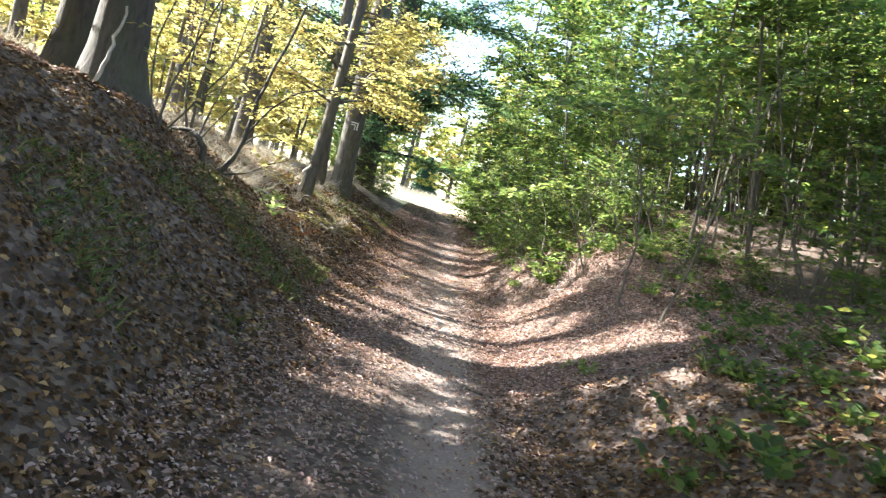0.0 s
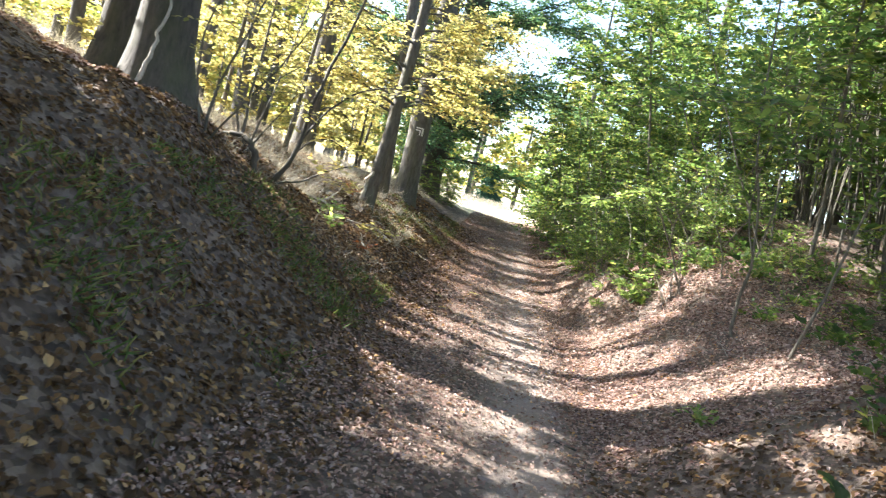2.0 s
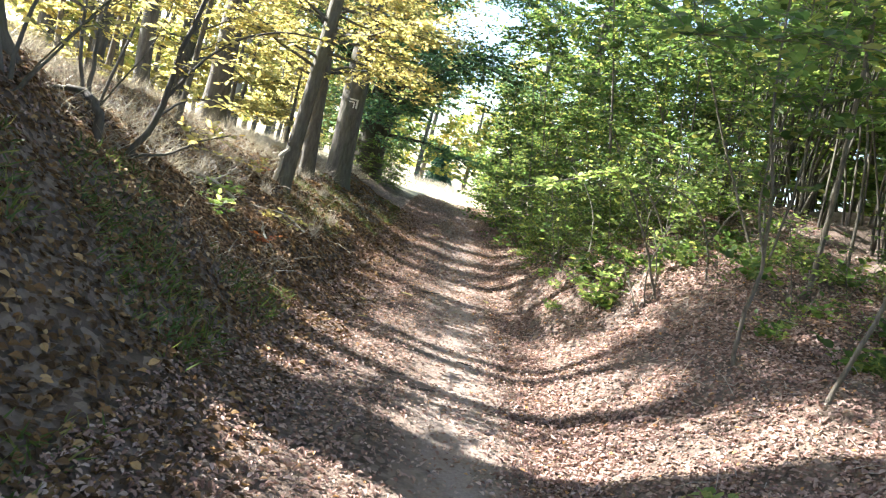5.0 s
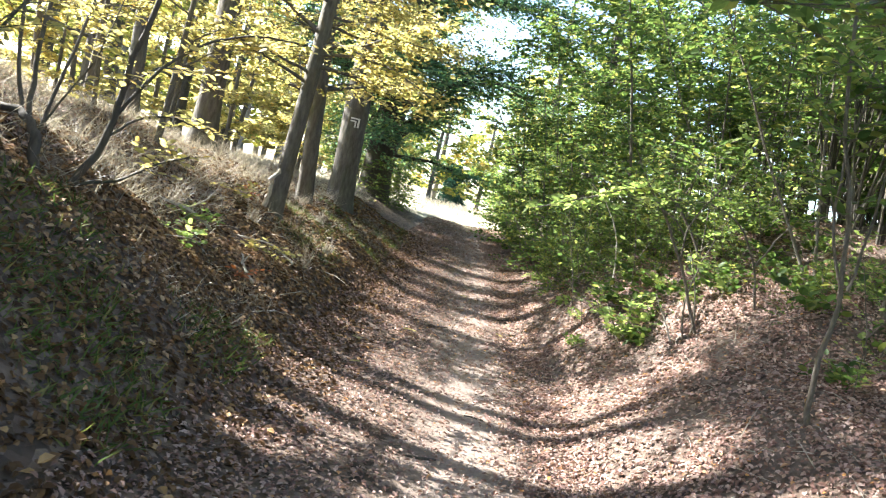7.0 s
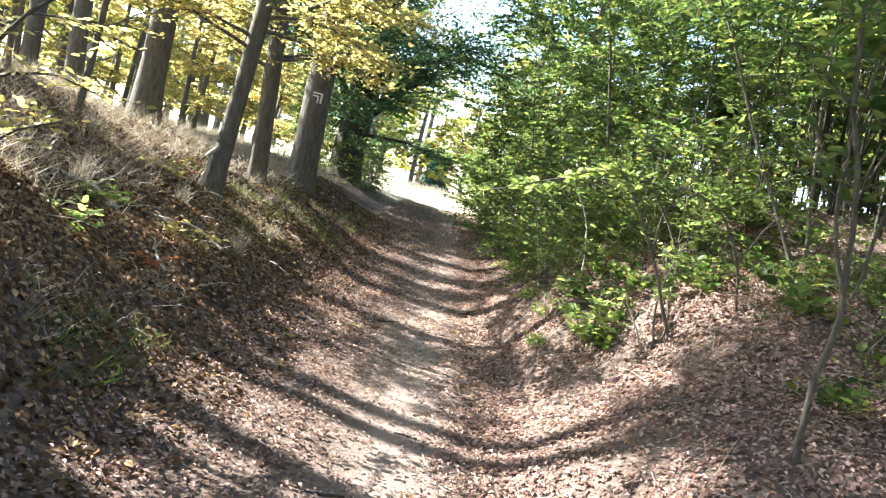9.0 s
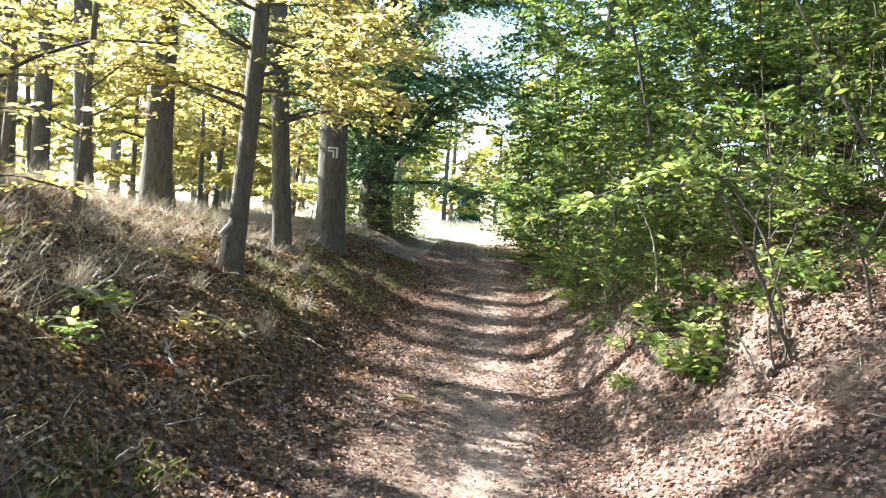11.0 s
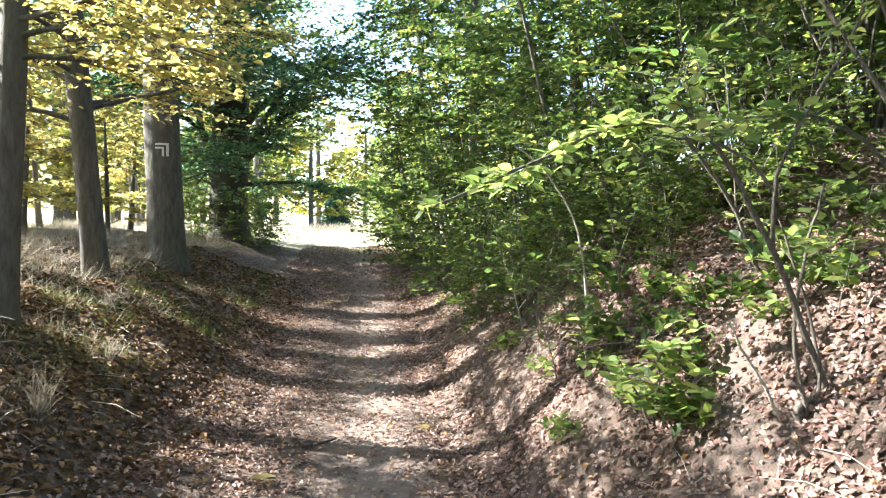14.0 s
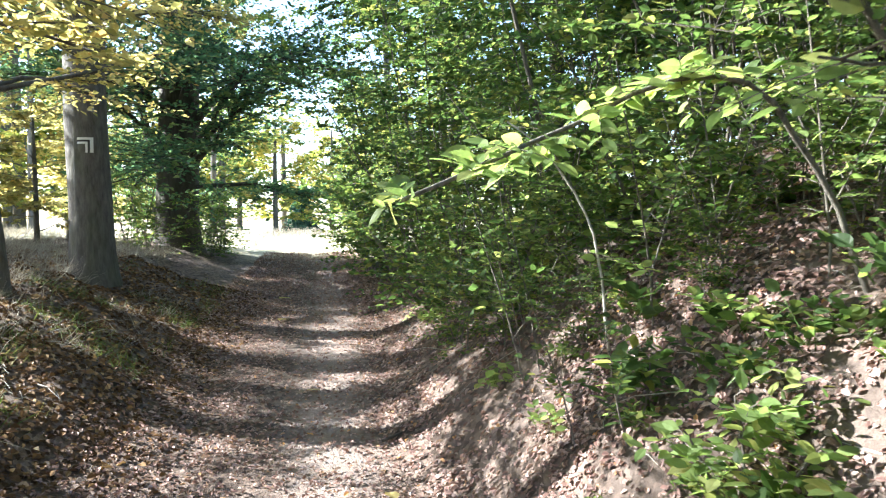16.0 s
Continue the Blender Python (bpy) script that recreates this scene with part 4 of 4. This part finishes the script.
# ---- low plants, grass and dead twigs ----
def herb(label, seed, leaf, h, n, size):
    rng = np.random.default_rng(seed)
    root = new("herb")
    a, q = rng.uniform(0, 2 * math.pi, n), rng.uniform(0.2, 1, n)
    D = unit(np.stack([np.cos(a) * 0.5, np.sin(a) * 0.5, rng.uniform(0.5, 1, n)], -1))
    P = np.zeros((n, 3)) + rng.normal(0, 0.10, (n, 3)) * [1, 1, 0]
    L = h * q
    tagged(part("stalk_work", twigs(P, D, L, np.full(n, 0.003), 0.1), GRASS_GREEN, root), kind="stuff")
    part("foliage", spray(rng, P, D, L, 6, size, 0.1, 0.45, 0.75, fine_leaves), leaf, root)
    return tagged(root, label, "herb", group="herbs on the bank")


herbs = [herb("dull green leafy herb growing on the bank", 81, LEAF_GREEN, 0.36, 14, 0.085), herb("mid-green leafy herb growing on the bank", 82, LEAF_GREEN, 0.32, 12, 0.07), herb("low pale green herb in the leaf litter", 83, LEAF_LIME, 0.24, 8, 0.065)]
for ob, (x, y) in zip(herbs, ((2.0, 4.2), (2.6, 5.1), (1.65, 6.3))):
    ob.location = (x, y, hz(x, y))
rng = np.random.default_rng(9)
spots = [(1.75, 3.9), (2.15, 3.7), (2.4, 4.4), (2.7, 4.0), (2.9, 4.8), (3.1, 5.6), (2.7, 6.0), (3.3, 6.6), (3.0, 7.4), (2.5, 5.4), (3.4, 5.0), (3.6, 6.0), (3.0, 6.3), (3.5, 7.2), (3.2, 8.0), (3.6, 8.4), (2.9, 3.4), (3.4, 4.2), (2.4, 3.2), (3.3, 9.0), (3.7, 9.6), (3.0, 9.7), (4.1, 8.7), (3.9, 10.3), (3.5, 10.7), (2.8, 8.7), (4.4, 9.6), (3.2, 10.3)]
while len(spots) < 135:
    x, y = 1.5 + 2.4 * float(rng.uniform()), 10.6 + 8.0 * float(rng.uniform()) ** 1.3
    spots.append((x, y))
for k, (x, y) in enumerate(spots):
    place(herbs[0 if k < 28 else (0, 1, 2, 1, 2)[k % 5]], x, y, 53.0 * k, float(rng.uniform(0.7, 1.2)), 0.0)


def blades(name, label, n, region, keep, hgt, mat, seed, width=0.045, lean=0.45):
    rng = np.random.default_rng(seed)
    x, y = rng.uniform(region[0], region[1], n), rng.uniform(region[2], region[3], n)
    ok = rng.uniform(0, 1, n) < keep(x, y)
    x, y = x[ok], y[ok]
    pos = np.stack([x, y, height(x, y) - 0.01], -1)
    ax = np.array([0.12, 0, 1.0]) + rng.normal(0, lean, (len(x), 3)) * [1, 1, 0.2]
    nm = rng.normal(0, 1, (len(x), 3)) * [1, 1, 0.2]
    ob = part(name, grass_blades(pos, ax, nm, hgt * rng.uniform(0.5, 1.3, len(x)), width * 0.3, 0.35), mat)
    return tagged(ob, label, "grass", kind="stuff")


def clumps(s, cut):
    return lambda x, y: np.clip((np.sin(s * x + 1.3 * np.sin(0.7 * s * y)) * np.sin(s * y * 0.9 + x) - cut) * 3, 0, 1)


blades("dry_grass", "pale dry grass on the sunlit ground behind the bank", 42000, (-11, -2.7, 8.8, 24), clumps(2.3, -0.8), 0.30, GRASS_DRY, 91, 0.016, 0.9)
blades("dry_grass", "thin dry grass among the leaves of the slope", 8000, (-3.6, -1.5, 8.5, 19), clumps(4.1, 0.1), 0.17, GRASS_DRY, 92, 0.012, 0.9)
blades("green_grass", "dark green grass hanging on the shaded bank", 9000, (-2.9, -1.2, 3.2, 9.5), clumps(2.3, 0.0), 0.10, GRASS_GREEN, 93, 0.04, 1.2)
blades("green_grass", "dark green grass at the foot of the marked beech", 7000, (-2.8, -1.2, 13.0, 21.0), clumps(2.9, 0.0), 0.13, GRASS_GREEN, 95, 0.02, 1.0)
blades("meadow_grass", "bright dry grass of the open meadow", 14000, (-14, 5, 29, 46), clumps(1.7, -0.6), 0.3, GRASS_DRY, 94, 0.04)


def tuft(x, y, h, seed):
    rng = np.random.default_rng(seed)
    root = new("grass_tuft")
    root.location = (x, y, hz(x, y))
    n = 90
    pos = rng.normal(0, 0.035, (n, 3)) * [1, 1, 0]
    ax = np.array([0.15, 0, 1.0]) + rng.normal(0, 0.28, (n, 3)) * [1, 1, 0.1]
    part("foliage", grass_blades(pos, ax, rng.normal(0, 1, (n, 3)), h * rng.uniform(0.5, 1.3, n), 0.005, 0.45), GRASS_DRY, root)
    return tagged(root, "pale dry grass tuft on the leafy slope", "grass")


for k, (x, y, h) in enumerate([(-1.72, 12.2, 0.25), (-2.5, 12.4, 0.2), (-3.0, 11.2, 0.3), (-1.75, 13.6, 0.17), (-2.2, 14.8, 0.2)]):
    tuft(x, y, h, 100 + k)


def dead_twigs(label, n, region, seed):
    rng = np.random.default_rng(seed)
    x, y = rng.uniform(region[0], region[1], n), rng.uniform(region[2], region[3], n)
    D = unit(rng.normal(0, 1, (n, 3)) * [1, 1, 0.35] + [0, 0, 0.2])
    P = np.stack([x, y, height(x, y) + 0.01], -1)
    L = 0.1 + 0.4 * rng.uniform(0, 1, n) ** 2.5
    return tagged(part("dead_twigs", twigs(P, D, L, rng.uniform(0.0015, 0.0045, n), 0.3), DEADWOOD), label, "twigs", kind="stuff")


dead_twigs("bleached dead twigs scattered over the brushy slope", 1500, (-5.2, -1.5, 8.8, 16.5), 111)
dead_twigs("dead twigs scattered among leaves under the thicket", 800, (1.5, 4.2, 5, 16), 112)

# ---- small things on the ground ----
growth("seedling", "rust-red withered leaves on a broken twig", -2.05, 10.6, [(0.005, [(0, 0, 0), (0.08, 0, 0.06), (0.2, -0.03, 0.10)])], LEAF_RUST, 7, 6, 0.06, 0.2, 181, 0.1, category="seedling")
growth("seedling", "orange withered leaves beside the slim beech", -2.95, 13.2, [(0.005, [(0, 0, 0), (0.06, 0, 0.1), (0.12, -0.03, 0.2)])], LEAF_RUST, 6, 6, 0.065, 0.2, 182, 0.2, category="seedling")
growth("exposed_root", "pale bare root in the eroded slope", 2.25, 10.28, [(0.028, [(0.25, 0.05, -0.02), (0.1, 0, 0.06), (-0.05, -0.02, 0.03), (-0.12, -0.05, -0.12)])], None, 0, wood=STEM, category="root")


def stick(x, y, turn, length, r):
    rng = np.random.default_rng(int(1000 * length) + int(turn))
    root = new("fallen_stick")
    root.location, root.rotation_euler = (x, y, hz(x, y) + r * 0.8), (0, 0, radians(turn))
    pts = bent(rng, (-length / 2, 0, 0), (1, 0, 0.0), length, 7, 0.12)
    pts[:, 2] *= 0.2
    part("shaft", tube(pts, np.linspace(r, r * 0.6, len(pts)), 7, 0.1, 3), BARK_DARK, root, smooth=True)
    return tagged(root, "short dark stick lying on the leafy path", "stick", group="sticks on the path")


for x, y, a, l, r in ((0.15, 8.3, 10, 0.22, 0.012), (0.5, 9.4, 160, 0.16, 0.009), (-0.2, 7.7, 40, 0.18, 0.008), (0.9, 8.9, 95, 0.25, 0.008), (0.05, 12.6, 20, 0.3, 0.012), (0.7, 6.0, 140, 0.2, 0.009), (-0.4, 11.3, 70, 0.26, 0.01), (0.95, 13.8, 30, 0.3, 0.011)):
    stick(x, y, a, l, r)


def big_leaf(x, y, turn, size):
    ob = new("fallen_leaf", mesh_of("fallen_leaf", *fine_leaves(np.zeros((1, 3)), np.array([[math.cos(turn), math.sin(turn), 0.12]]), np.array([[0.1, 0.15, 1.0]]), np.array([size]), 0.9), LEAF_YELLOW))
    ob.location = (x, y, hz(x, y) + 0.03)
    return tagged(ob, "single large yellow leaf fallen on the path", "leaf", group="yellow leaves on the path")


for x, y, a, s in ((-0.35, 11.9, 0.4, 0.16), (-0.72, 11.0, 2.0, 0.14), (-0.25, 18.6, 1.0, 0.2), (-0.55, 10.1, 3.4, 0.11), (0.35, 15.3, 2.6, 0.13), (-0.4, 20.5, 0.2, 0.2), (0.8, 12.9, 5.0, 0.11)):
    big_leaf(x, y, a, s)
